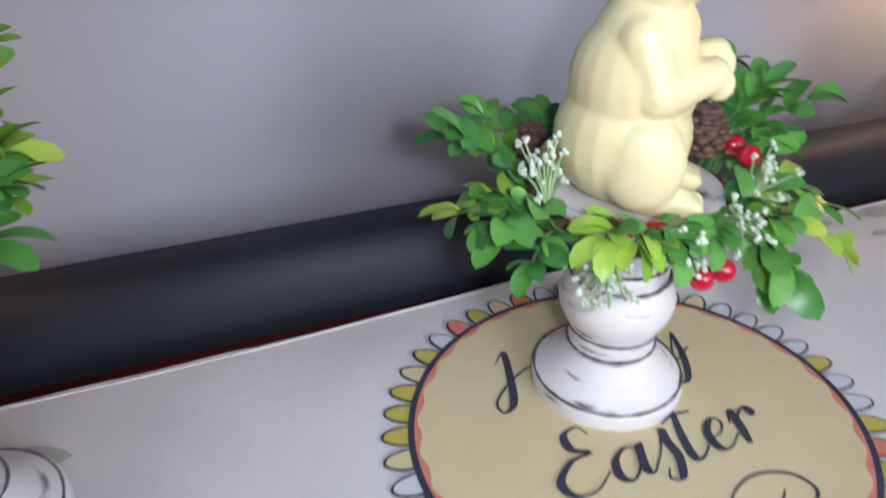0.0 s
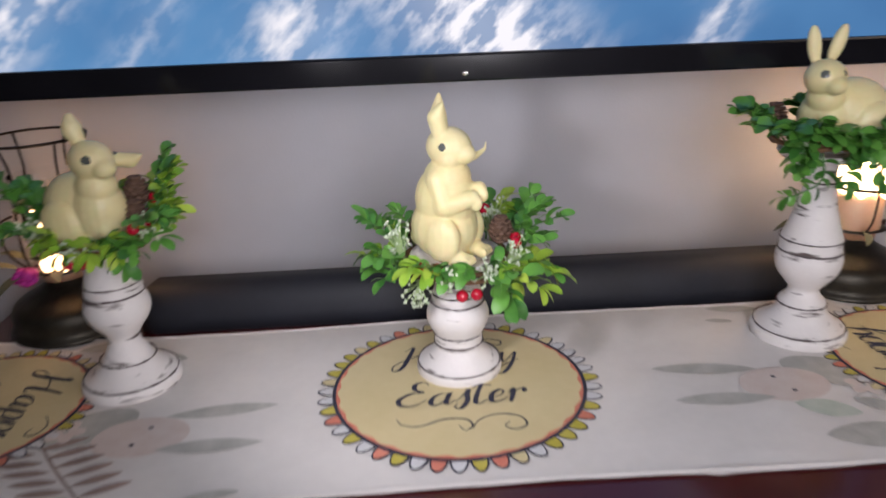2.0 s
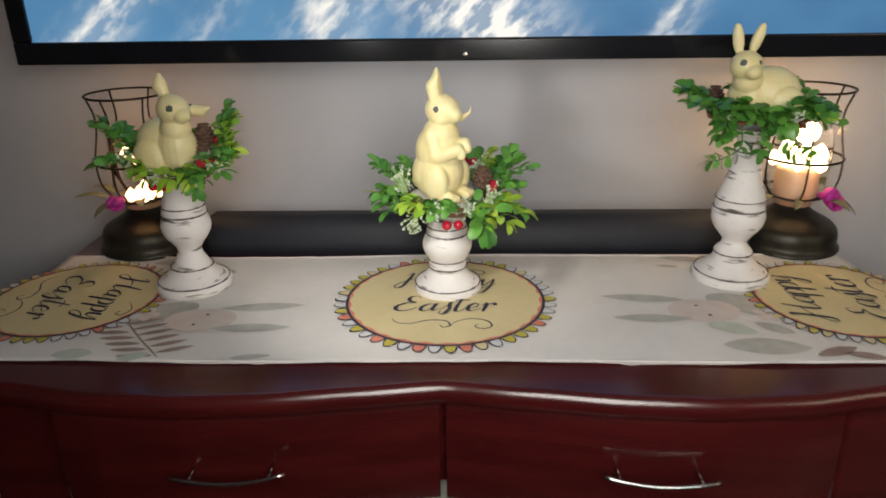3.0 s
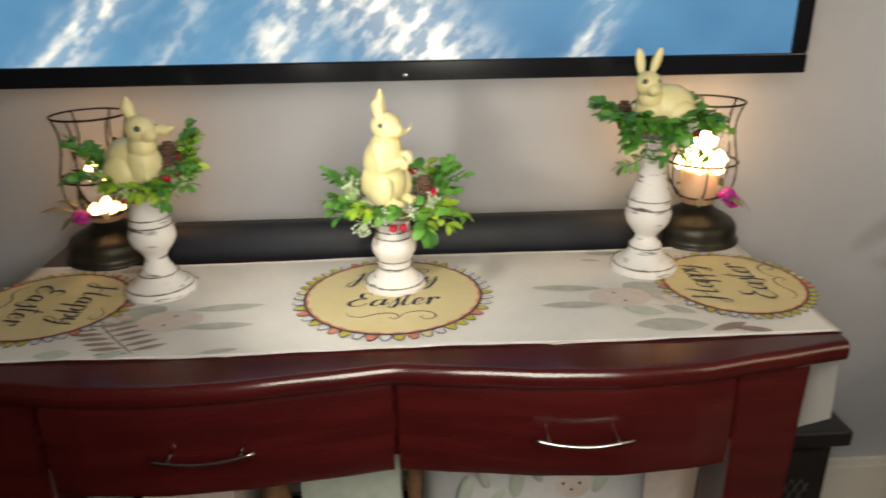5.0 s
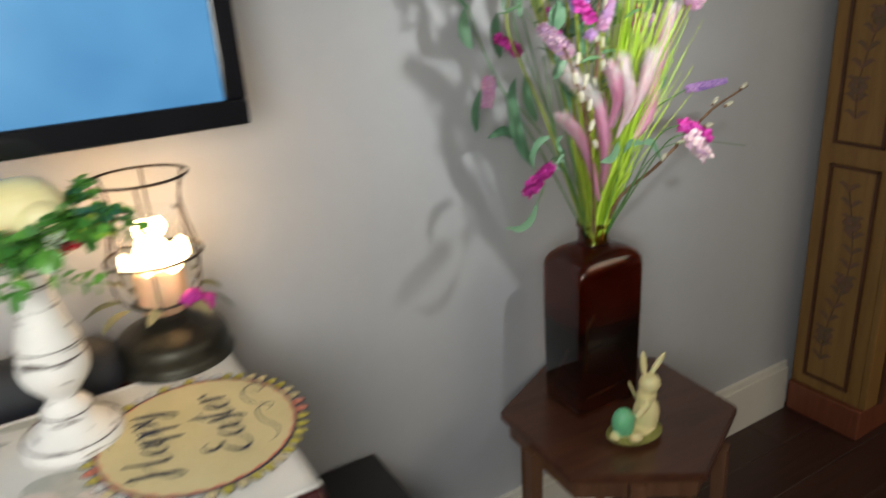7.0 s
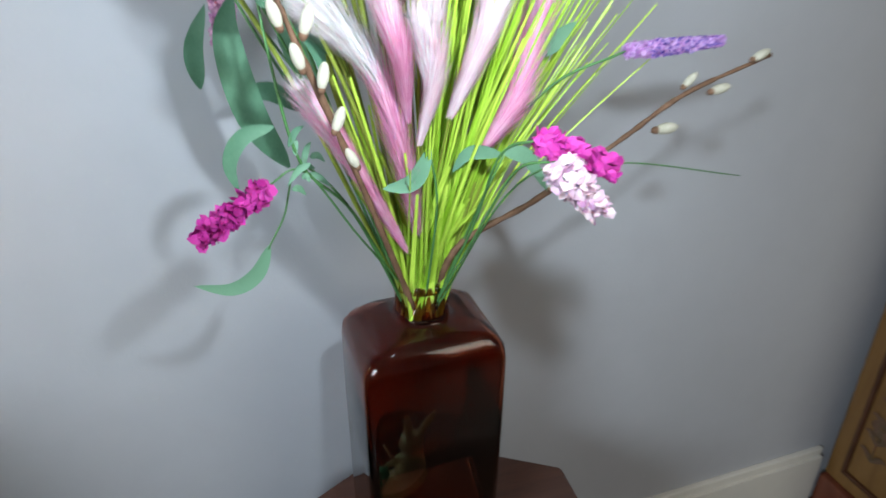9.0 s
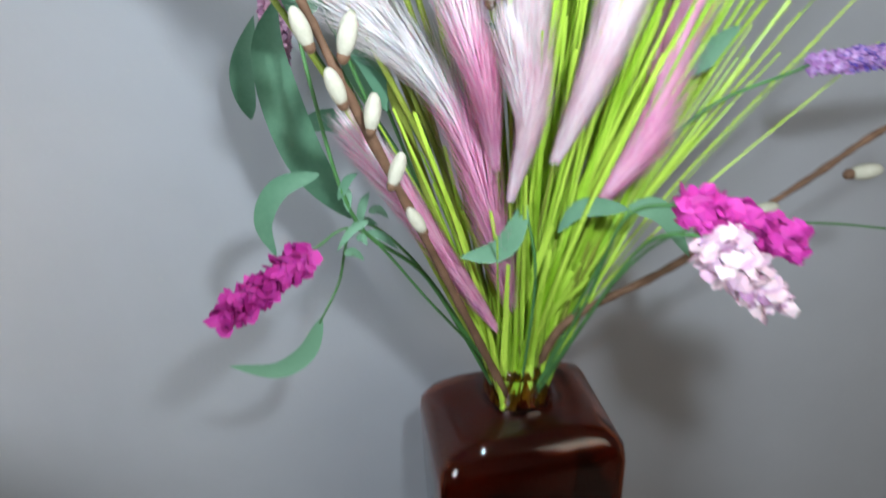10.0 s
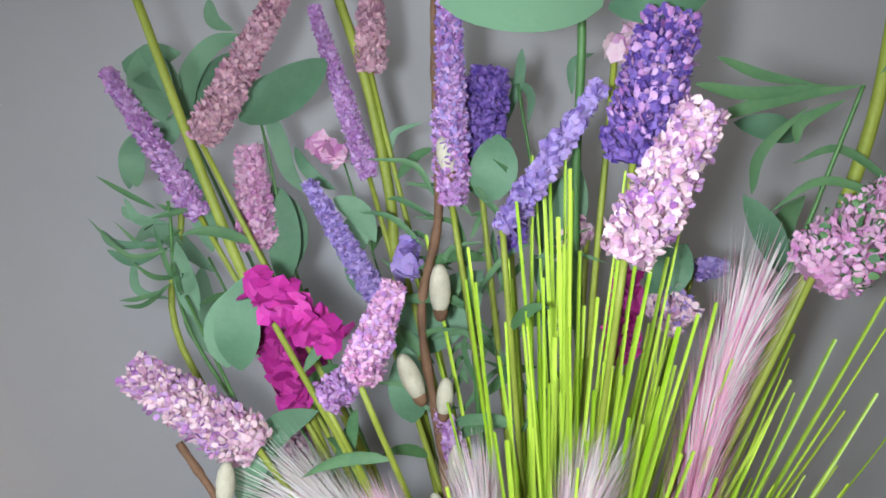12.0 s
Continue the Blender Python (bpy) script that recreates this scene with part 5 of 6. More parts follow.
def stem_line(p, lean=0.35, foot=None):
    """A gently bowed line from the neck of the vase to p, in the flower's own space."""
    p = Vector(p) - NECK
    f = Vector(foot or (0.012 * (1 if p.x > 0 else -1) * min(1, abs(p.x) * 8), 0.010 * (1 if p.y > 0 else -1), -0.03))
    mid = f.lerp(p, 0.5) + Vector((-p.x * lean * 0.25, -p.y * lean * 0.25, 0.02))
    return smooth_line([f, mid, p], 8)


def petals(bm, a, b, r, count, size, rnd, taper=0.55, cup=0.4):
    """A flower spike from a to b made of many small cupped petals."""
    a, b = Vector(a), Vector(b)
    d = (b - a).normalized()
    s = d.orthogonal().normalized()
    u = d.cross(s)
    for k in range(count):
        t = (k + rnd.random()) / count
        rr = r * (1 - taper * t ** 1.6) * (0.75 + 0.25 * min(1, t * 8))
        ang = k * 2.39996 + rnd.uniform(-0.4, 0.4)
        o = s * math.cos(ang) + u * math.sin(ang)
        c = a.lerp(b, t) + o * rr * rnd.uniform(0.55, 1.0)
        ax = (o + d * rnd.uniform(0.1, 0.9)).normalized()
        ax = (ax + Vector([rnd.uniform(-0.7, 0.7) for _ in range(3)])).normalized()
        w = ax.cross(o + Vector([rnd.uniform(-0.5, 0.5) for _ in range(3)])).normalized()
        n = ax.cross(w).normalized() * size * cup * rnd.uniform(-0.6, 1)
        g = size * rnd.uniform(0.38, 0.62)
        hub = bm.verts.new(c - n * 0.5)
        rim = [bm.verts.new(c + (ax * math.cos(q) * 1.25 + w * math.sin(q)) * g * rnd.uniform(0.75, 1.2) + n * (0.4 + 0.6 * math.cos(q))) for q in (0.0, 1.05, 2.09, 3.14, 4.19, 5.24)]
        for j in range(6):
            bm.faces.new((hub, rim[j], rim[(j + 1) % 6]))
    return bm


def spike(name, label, a, b, width, material, seed, size=0.006, dense=1.0, stem=STEMY, stem_r=0.0022, via=None, second=None, taper=0.5, leaves=2):
    rnd = random.Random(seed)
    f = flower(name, label)
    ra, rb = rel(a, b)
    line = stem_line(a) if via is None else smooth_line([Vector((0.008, -0.004, -0.03))] + rel(*via) + [ra], 8)
    part("stem", tube(bmesh.new(), line, stem_r, stem_r * 0.7, 6), stem, f, smooth=True)
    part("spike_core", tube(bmesh.new(), [ra, ra.lerp(rb, 0.5), rb], width * 0.28, width * 0.10, 7), material, f)
    L = (rb - ra).length
    size = size * 0.46 if size < 0.0095 else size * 0.9
    count = min(2400, int(dense * 8.0 * L * width / (size * size)) + 14)
    tagged(part("bloom", petals(bmesh.new(), ra, rb, width * 0.5, count, size, rnd, taper), material, f), kind="stuff")
    if second:
        tagged(part("bloom_accent", petals(bmesh.new(), ra.lerp(rb, 0.15), rb, width * 0.52, count // 3, size, rnd, taper), second, f), kind="stuff")
    for k in range(leaves):
        q = line[int(len(line) * (0.72 + 0.12 * k))]
        d = Vector((rnd.uniform(-1, 1), rnd.uniform(-0.6, 0.6), rnd.uniform(0.2, 0.9))).normalized()
        bm = bmesh.new()
        pts = [q + d * 0.045 * t + Vector((0, 0, -0.018 * t * t)) for t in [j / 6 for j in range(7)]]
        ribbon(bm, pts, 0.006, (0.2, -1, 0.3), 0.3)
        part("leaf", bm, NARROW, f, smooth=True)
    return f


def broad_leaf(host, a, b, width, sag=0.0, normal=(0.1, -1, 0.25), material=EUCA, name="leaf"):
    ra, rb = rel(a, b)
    d = rb - ra
    side = d.cross(Vector(normal)).normalized()
    pts = [ra + d * t + side * sag * math.sin(math.pi * t) + Vector((0, -0.006 * math.sin(math.pi * t), 0)) for t in [j / 9 for j in range(10)]]
    ob = part(name, ribbon(bmesh.new(), pts, width, normal, 0.16, 0.15, 0.35), material, host, smooth=True)
    return ob


def curl_leaf(host, pts, width, material=EUCA):
    part("leaf", ribbon(bmesh.new(), smooth_line(rel(*pts), 6), width, (0.1, -1, 0.25), 0.2, 0.15, 0.1), material, host, smooth=True)


# lavender and other spikes, by colour
spike("lavender_stem", "lilac cloth lavender spike with small petals", (1.128, 0.18, 1.23), (1.090, 0.18, 1.311), 0.015, LILAC, 1)
spike("lavender_stem", "dusty pink cloth flower spike", (1.138, 0.17, 1.268), (1.191, 0.17, 1.337), 0.020, DUSTY, 2, 0.006)
spike("lavender_stem", "pink cloth flower spike, short and plump", (1.153, 0.19, 1.209), (1.156, 0.19, 1.264), 0.022, PINKP, 3, 0.006, taper=0.35)
spike("lavender_stem", "bluish violet cloth lavender spike", (1.218, 0.17, 1.177), (1.190, 0.17, 1.241), 0.014, VIOLET, 4, 0.005)
spike("lavender_stem", "mauve cloth lavender spike", (1.217, 0.20, 1.240), (1.198, 0.205, 1.335), 0.013, LILAC, 5, 0.005)
spike("lavender_stem", "brownish pink cloth flower spike on a thick stem", (1.225, 0.20, 1.296), (1.232, 0.20, 1.345), 0.019, DUSTY, 6, 0.006)
spike("lavender_stem", "long violet cloth lavender spike", (1.262, 0.15, 1.222), (1.272, 0.15, 1.325), 0.018, LILAC, 7, 0.0055, second=VIOLET)
spike("hyacinth_stem", "deep violet plump cloth flower head", (1.277, 0.17, 1.243), (1.288, 0.17, 1.286), 0.027, DEEPV, 8, 0.006, taper=0.3)
spike("lavender_stem", "pale violet cloth spike with larger petals", (1.284, 0.13, 1.209), (1.334, 0.13, 1.268), 0.013, VIOLET, 9, 0.009, 0.8)
spike("hyacinth_stem", "deep violet flower head with lilac side", (1.340, 0.11, 1.232), (1.361, 0.11, 1.290), 0.032, DEEPV, 10, 0.0065, second=LILAC, taper=0.3, leaves=0)
spike("hyacinth_stem", "pale pink and white cloth flower head", (1.327, 0.08, 1.197), (1.362, 0.08, 1.250), 0.026, WHITEP, 11, 0.0078, 0.62, second=LILAC, taper=0.35, leaves=0)
spike("hyacinth_stem", "pink cloth flower head on the outer side", (1.414, 0.12, 1.174), (1.455, 0.12, 1.205), 0.036, PINKP, 12, 0.0072, 0.6, second=NARROW, taper=0.3, leaves=0)
spike("hyacinth_stem", "pale pink and violet cloth flower head leaning outwards", (1.162, 0.12, 1.122), (1.109, 0.12, 1.166), 0.027, WHITEP, 13, 0.0072, 0.7, second=LILAC, taper=0.35)
spike("magenta_flower_stem", "magenta cloth flower with broad petals", (1.170, 0.12, 1.200), (1.206, 0.12, 1.168), 0.015, MAGENTA, 14, 0.011, 1.0, taper=0.2)
spike("lavender_stem", "pinkish violet cloth spike", (1.214, 0.11, 1.152), (1.235, 0.11, 1.193), 0.019, PINKP, 15, 0.006, second=LILAC)
spike("lavender_stem", "small pinkish violet cloth spike", (1.195, 0.12, 1.142), (1.209, 0.12, 1.151), 0.018, LILAC, 16, 0.006, taper=0.2)
spike("magenta_flower_stem", "narrow magenta cloth flower spike", (1.336, 0.16, 1.135), (1.343, 0.16, 1.178), 0.014, MAGENTA, 17, 0.011, leaves=0)
spike("hyacinth_stem", "small round violet and white flower head", (1.357, 0.17, 1.150), (1.374, 0.17, 1.162), 0.026, WHITEP, 18, 0.007, second=VIOLET, taper=0.1, leaves=0)
spike("lavender_stem", "small pale lavender cloth blossom", (1.234, 0.17, 1.187), (1.238, 0.17, 1.206), 0.012, VIOLET, 19, 0.010)
spike("lavender_stem", "violet cloth spike pointing sideways", (1.384, 0.19, 1.171), (1.402, 0.19, 1.171), 0.013, VIOLET, 20, 0.006, leaves=0)
spike("hyacinth_stem", "small white and pink cloth blossom", (1.328, 0.17, 1.203), (1.313, 0.17, 1.193), 0.014, WHITEP, 21, 0.009, leaves=0)
spike("tulip_bud_stem", "single pink cloth bud on a thin stem", (1.202, 0.21, 1.252), (1.187, 0.21, 1.264), 0.008, PINKP, 22, 0.010, stem=STEMG, stem_r=0.0009)
spike("hyacinth_stem", "pale pink cloth blossom under a broad leaf", (1.345, 0.15, 1.282), (1.360, 0.15, 1.291), 0.013, WHITEP, 23, 0.010, leaves=0)
spike("lavender_stem", "purple cloth spike lying behind the white blossom", (1.355, 0.17, 1.232), (1.362, 0.17, 1.262), 0.016, DEEPV, 24, 0.006, leaves=0)
spike("lavender_stem", "dark violet cloth spike half hidden by grass", (1.288, 0.16, 1.196), (1.296, 0.16, 1.226), 0.014, DEEPV, 31, 0.006)
spike("lavender_stem", "lilac cloth spike low among the grass", (1.252, 0.15, 1.085), (1.244, 0.15, 1.125), 0.014, LILAC, 32, 0.006)
# low side flowers
spike("magenta_flower_stem", "magenta cloth spike hanging out low beside the vase", (1.137, 0.135, 0.957), (1.079, 0.122, 0.925), 0.017, MAGENTA, 25, 0.010, 1.1, STEMG, 0.0012, [(1.215, 0.17, 0.88), (1.168, 0.15, 0.958)], taper=0.15, leaves=0)
spike("magenta_flower_stem", "magenta cloth spike above a pale pink one", (1.314, 0.040, 1.006), (1.377, 0.036, 0.978), 0.018, MAGENTA, 26, 0.011, 1.1, STEMG, 0.0014, [(1.30, 0.12, 0.90), (1.300, 0.07, 0.985)], taper=0.2, leaves=0)
spike("hyacinth_stem", "pale pink cloth spike with frilly petals", (1.325, 0.032, 0.992), (1.365, 0.030, 0.948), 0.024, WHITEP, 27, 0.010, 1.0, STEMG, 0.0014, [(1.30, 0.11, 0.90), (1.308, 0.06, 0.975)], taper=0.3, leaves=0)
spike("lavender_stem", "purple cloth lavender spike reaching outwards", (1.450, 0.15, 1.032), (1.552, 0.15, 1.034), 0.016, LILAC, 28, 0.006, 1.0, STEMG, 0.0016, [(1.31, 0.18, 0.90), (1.38, 0.16, 1.0)], second=DEEPV, taper=0.45, leaves=0)
spike("magenta_flower_stem", "magenta cloth spike close to the wall", (1.168, 0.25, 1.118), (1.122, 0.25, 1.148), 0.017, MAGENTA, 29, 0.010, 1.0, STEMG, 0.0014, [(1.23, 0.22, 0.95), (1.19, 0.25, 1.05)], taper=0.3, leaves=0)
spike("hyacinth_stem", "pale pink cloth spike hanging close to the wall", (1.134, 0.29, 1.081), (1.126, 0.29, 1.030), 0.024, PINKP, 30, 0.008, 1.0, STEMG, 0.0014, [(1.21, 0.23, 0.96), (1.15, 0.28, 1.06)], taper=0.2, leaves=0)
spike("magenta_flower_stem", "magenta cloth spike behind the pale flower head", (1.171, 0.16, 1.128), (1.160, 0.16, 1.185), 0.014, MAGENTA, 33, 0.010, 1.0, taper=0.3)

# leafy branches
br = flower("eucalyptus_branch", "grey-green cloth eucalyptus branch with broad leaves", "artificial branch")
part("stem", tube(bmesh.new(), smooth_line(rel((1.262, 0.185, 0.78), (1.20, 0.17, 1.02), (1.168, 0.17, 1.138), (1.150, 0.17, 1.197), (1.135, 0.17, 1.257), (1.116, 0.17, 1.345)), 8), 0.0036, 0.0024, 8), STEMY, br, "thick yellow-green stem", True)
for a, b, w, s in (((1.150, 0.20, 1.280), (1.203, 0.20, 1.306), 0.026, 0.004), ((1.108, 0.20, 1.284), (1.106, 0.20, 1.326), 0.024, 0.0), ((1.161, 0.20, 1.186), (1.168, 0.20, 1.240), 0.018, 0.003), ((1.152, 0.14, 1.155), (1.160, 0.14, 1.200), 0.022, 0.0),
                   ((1.087, 0.20, 1.250), (1.089, 0.20, 1.278), 0.014, 0.002), ((1.148, 0.14, 1.086), (1.158, 0.14, 1.118), 0.022, 0.0), ((1.128, 0.19, 1.21), (1.122, 0.19, 1.262), 0.016, 0.003), ((1.12, 0.2, 1.30), (1.09, 0.2, 1.318), 0.02, 0.003)):
    broad_leaf(br, a, b, w, s)
br = flower("eucalyptus_branch", "grey-green cloth eucalyptus branch behind the blossoms", "artificial branch")
part("stem", tube(bmesh.new(), smooth_line(rel((1.275, 0.19, 0.78), (1.235, 0.2, 1.05), (1.226, 0.20, 1.181), (1.227, 0.20, 1.228), (1.222, 0.20, 1.290), (1.211, 0.20, 1.345)), 8), 0.0036, 0.0026, 8), STEMY, br, "thick yellow-green stem", True)
for a, b, w, s in (((1.193, 0.21, 1.195), (1.211, 0.21, 1.224), 0.018, 0.002), ((1.219, 0.19, 1.146), (1.273, 0.19, 1.183), 0.033, 0.002), ((1.228, 0.17, 1.110), (1.229, 0.17, 1.151), 0.021, 0.0), ((1.176, 0.21, 1.262), (1.196, 0.21, 1.235), 0.007, 0.003), ((1.20, 0.2, 1.20), (1.222, 0.2, 1.172), 0.016, 0.003)):
    broad_leaf(br, a, b, w, s)
br = flower("eucalyptus_branch", "cloth eucalyptus branch with very broad top leaves", "artificial branch")
part("stem", tube(bmesh.new(), smooth_line(rel((1.285, 0.18, 0.78), (1.312, 0.17, 1.05), (1.320, 0.16, 1.20), (1.330, 0.14, 1.300), (1.325, 0.13, 1.35)), 8), 0.0026, 0.0018, 8), STEMG, br, smooth=True)
for a, b, w, s in (((1.332, 0.10, 1.296), (1.268, 0.10, 1.304), 0.036, 0.003), ((1.338, 0.12, 1.298), (1.380, 0.12, 1.300), 0.022, 0.002), ((1.278, 0.16, 1.221), (1.288, 0.16, 1.253), 0.023, 0.001), ((1.310, 0.18, 1.187), (1.325, 0.18, 1.238), 0.018, 0.003), ((1.355, 0.17, 1.165), (1.376, 0.17, 1.188), 0.021, 0.0), ((1.318, 0.18, 1.15), (1.30, 0.18, 1.19), 0.02, 0.002), ((1.27, 0.17, 1.255), (1.258, 0.17, 1.23), 0.012, 0.002)):
    broad_leaf(br, a, b, w, s)
br = flower("fern_branch", "green branch with narrow drooping leaves on the outer side", "artificial branch")
part("stem", tube(bmesh.new(), smooth_line(rel((1.29, 0.185, 0.78), (1.36, 0.16, 1.03), (1.412, 0.14, 1.154), (1.435, 0.14, 1.193), (1.455, 0.14, 1.242), (1.469, 0.14, 1.30)), 8), 0.0040, 0.0028, 8), STEMY, br, "thick yellow-green stem", True)
rnd = random.Random(77)
for k in range(4):
    base = Vector((1.447 + 0.006 * (k % 3), 0.12 + 0.004 * (k % 5), 1.243 + rnd.uniform(-0.05, 0.03)))
    tip = base + Vector((rnd.uniform(-0.075, -0.03) * (1 if k % 3 else -0.8), rnd.uniform(-0.02, 0.02), rnd.uniform(-0.045, 0.03)))
    m = base.lerp(tip, 0.55) + Vector((0, 0, 0.012))
    part("leaf", ribbon(bmesh.new(), smooth_line(rel(base, m, tip), 5), 0.0042, (0, -1, 0.3), 0.3), NARROW, br, smooth=True)
for a, b, w in (((1.418, 0.16, 1.17), (1.402, 0.16, 1.21), 0.016), ((1.43, 0.16, 1.235), (1.40, 0.16, 1.245), 0.014), ((1.36, 0.16, 1.03), (1.40, 0.15, 1.06), 0.016)):
    broad_leaf(br, a, b, w)
br = flower("rosemary_branch", "thin green branch with curling needle leaves", "artificial branch")
part("stem", tube(bmesh.new(), smooth_line(rel((1.265, 0.19, 0.78), (1.17, 0.19, 1.02), (1.103, 0.19, 1.158), (1.114, 0.19, 1.232), (1.112, 0.19, 1.26)), 8), 0.0022, 0.0016, 7), STEMY, br, smooth=True)
for k in range(13):
    base = Vector((1.108 + rnd.uniform(-0.004, 0.008), 0.175 + rnd.uniform(-0.01, 0.01), 1.19 + 0.05 * rnd.random()))
    tip = base + Vector((rnd.uniform(-0.040, 0.036), rnd.uniform(-0.02, 0.02), rnd.uniform(-0.022, 0.022)))
    m = base.lerp(tip, 0.55) + Vector((0, 0, rnd.uniform(-0.014, 0.004)))
    part("needle_leaf", ribbon(bmesh.new(), smooth_line(rel(base, m, tip), 5), 0.0030, (0, -1, 0.3), 0.3), NARROW, br, smooth=True)
br = flower("rosemary_branch", "green spray of needle leaves among the blossoms", "artificial branch")
part("stem", tube(bmesh.new(), smooth_line(rel((1.27, 0.19, 0.78), (1.262, 0.18, 1.05), (1.266, 0.16, 1.19)), 8), 0.0020, 0.0014, 7), STEMG, br, smooth=True)
for k in range(46):
    base = Vector((1.235 + 0.07 * rnd.random(), 0.17 + rnd.uniform(-0.015, 0.02), 1.10 + 0.13 * rnd.random()))
    tip = base + Vector((rnd.uniform(-0.036, 0.036), rnd.uniform(-0.02, 0.01), rnd.uniform(-0.006, 0.040)))
    m = base.lerp(tip, 0.5) + Vector((rnd.uniform(-0.008, 0.008), 0, 0.006))
    part("needle_leaf", ribbon(bmesh.new(), smooth_line(rel(base, m, tip), 5), 0.0032, (0, -1, 0.3), 0.3), NARROW, br, smooth=True)
# mint green curling branch, low
br = flower("eucalyptus_branch", "mint green curling cloth branch low beside the grass", "artificial branch")
part("stem", tube(bmesh.new(), smooth_line(rel((1.262, 0.185, 0.78), (1.21, 0.17, 0.905), (1.166, 0.15, 0.965), (1.150, 0.15, 1.05), (1.145, 0.16, 1.12)), 8), 0.0016, 0.0010, 6), STEMG, br, smooth=True)
curl_leaf(br, [(1.165, 0.22, 0.935), (1.138, 0.22, 0.985), (1.126, 0.22, 1.050), (1.135, 0.22, 1.085)], 0.027)
curl_leaf(br, [(1.148, 0.15, 0.998), (1.124, 0.15, 0.992), (1.112, 0.15, 0.972), (1.116, 0.15, 0.948)], 0.013)
curl_leaf(br, [(1.160, 0.15, 1.09), (1.182, 0.15, 1.06), (1.19, 0.15, 1.03)], 0.013)
br = flower("eucalyptus_branch", "thin branch with one drooping curved leaf", "artificial branch")
part("stem", tube(bmesh.new(), smooth_line(rel((1.262, 0.185, 0.79), (1.21, 0.175, 0.905), (1.168, 0.17, 0.955), (1.150, 0.17, 0.912), (1.134, 0.17, 0.884)), 8), 0.0013, 0.0008, 6), STEMG, br, smooth=True)
curl_leaf(br, [(1.136, 0.17, 0.888), (1.122, 0.17, 0.862), (1.100, 0.17, 0.851), (1.070, 0.17, 0.860)], 0.014)
for k in range(9):
    c = Vector((1.166 + rnd.uniform(-0.012, 0.016), 0.155 + rnd.uniform(-0.01, 0.01), 0.966 + rnd.uniform(-0.02, 0.02)))
    t = c + Vector((rnd.uniform(-0.022, 0.022), rnd.uniform(-0.01, 0.01), rnd.uniform(-0.02, 0.02)))
    part("leaf", ribbon(bmesh.new(), smooth_line(rel(c, c.lerp(t, 0.5) + Vector((0, 0, 0.004)), t), 4), 0.0055, (0, -1, 0.3), 0.3), EUCA, br, smooth=True)
br = flower("eucalyptus_branch", "short branch with grey-green leaves crossing the grass", "artificial branch")
part("stem", tube(bmesh.new(), smooth_line(rel((1.275, 0.175, 0.79), (1.27, 0.125, 0.92), (1.262, 0.118, 0.975)), 6), 0.0012, 0.0008, 6), STEMG, br, smooth=True)
curl_leaf(br, [(1.262, 0.118, 0.978), (1.247, 0.116, 0.953), (1.222, 0.118, 0.949)], 0.015)
curl_leaf(br, [(1.330, 0.13, 0.962), (1.352, 0.13, 0.955), (1.375, 0.13, 0.920)], 0.014)
part("stem", tube(bmesh.new(), smooth_line(rel((1.285, 0.175, 0.79), (1.31, 0.14, 0.90), (1.332, 0.13, 0.962)), 6), 0.0012, 0.0008, 6), STEMG, br, smooth=True)
curl_leaf(br, [(1.330, 0.13, 0.960), (1.30, 0.13, 0.965), (1.285, 0.13, 0.95)], 0.012)
# spray close to the wall
br = flower("eucalyptus_branch", "green cloth branch reaching out close to the wall", "artificial branch")
part("stem", tube(bmesh.new(), smooth_line(rel((1.262, 0.190, 0.79), (1.20, 0.24, 0.95), (1.150, 0.27, 1.05), (1.115, 0.28, 1.13), (1.09, 0.28, 1.20)), 8), 0.0018, 0.0010, 6), STEMG, br, smooth=True)
for pts, w in (([(1.095, 0.28, 1.130), (1.080, 0.28, 1.160), (1.085, 0.28, 1.195)], 0.026), ([(1.150, 0.28, 1.110), (1.140, 0.28, 1.149), (1.146, 0.28, 1.182)], 0.024), ([(1.102, 0.29, 0.992), (1.101, 0.29, 1.028), (1.116, 0.29, 1.065)], 0.017),
               ([(1.195, 0.29, 0.962), (1.160, 0.29, 0.985), (1.124, 0.29, 0.978)], 0.018), ([(1.092, 0.28, 1.19), (1.06, 0.28, 1.222), (1.04, 0.28, 1.215)], 0.013), ([(1.20, 0.25, 1.00), (1.180, 0.25, 1.04), (1.176, 0.25, 1.085)], 0.022)):
    curl_leaf(br, pts, w)

# curling leaves between the flower spikes, branch by branch
def leaf_branch(label, stem, leaves, material=EUCA):
    b_ = flower("leafy_branch", label, "artificial branch")
    part("stem", tube(bmesh.new(), smooth_line(rel(*stem), 8), 0.0014, 0.0009, 6), STEMG, b_, smooth=True)
    for pts, w in leaves:
        curl_leaf(b_, pts, w, material)


leaf_branch("grey-green cloth branch with curling leaves at the top", [(1.262, 0.19, 0.79), (1.185, 0.21, 1.05), (1.120, 0.215, 1.265), (1.098, 0.22, 1.300)],
            [([(1.116, 0.21, 1.279), (1.122, 0.21, 1.306), (1.139, 0.21, 1.323), (1.159, 0.21, 1.325)], 0.013), ([(1.115, 0.22, 1.270), (1.122, 0.22, 1.295), (1.138, 0.22, 1.314), (1.158, 0.22, 1.318)], 0.011),
             ([(1.088, 0.22, 1.296), (1.096, 0.22, 1.320), (1.116, 0.22, 1.323)], 0.020), ([(1.073, 0.22, 1.250), (1.077, 0.22, 1.271), (1.089, 0.22, 1.284)], 0.012), ([(1.077, 0.23, 1.281), (1.094, 0.23, 1.279), (1.108, 0.23, 1.292)], 0.018)])
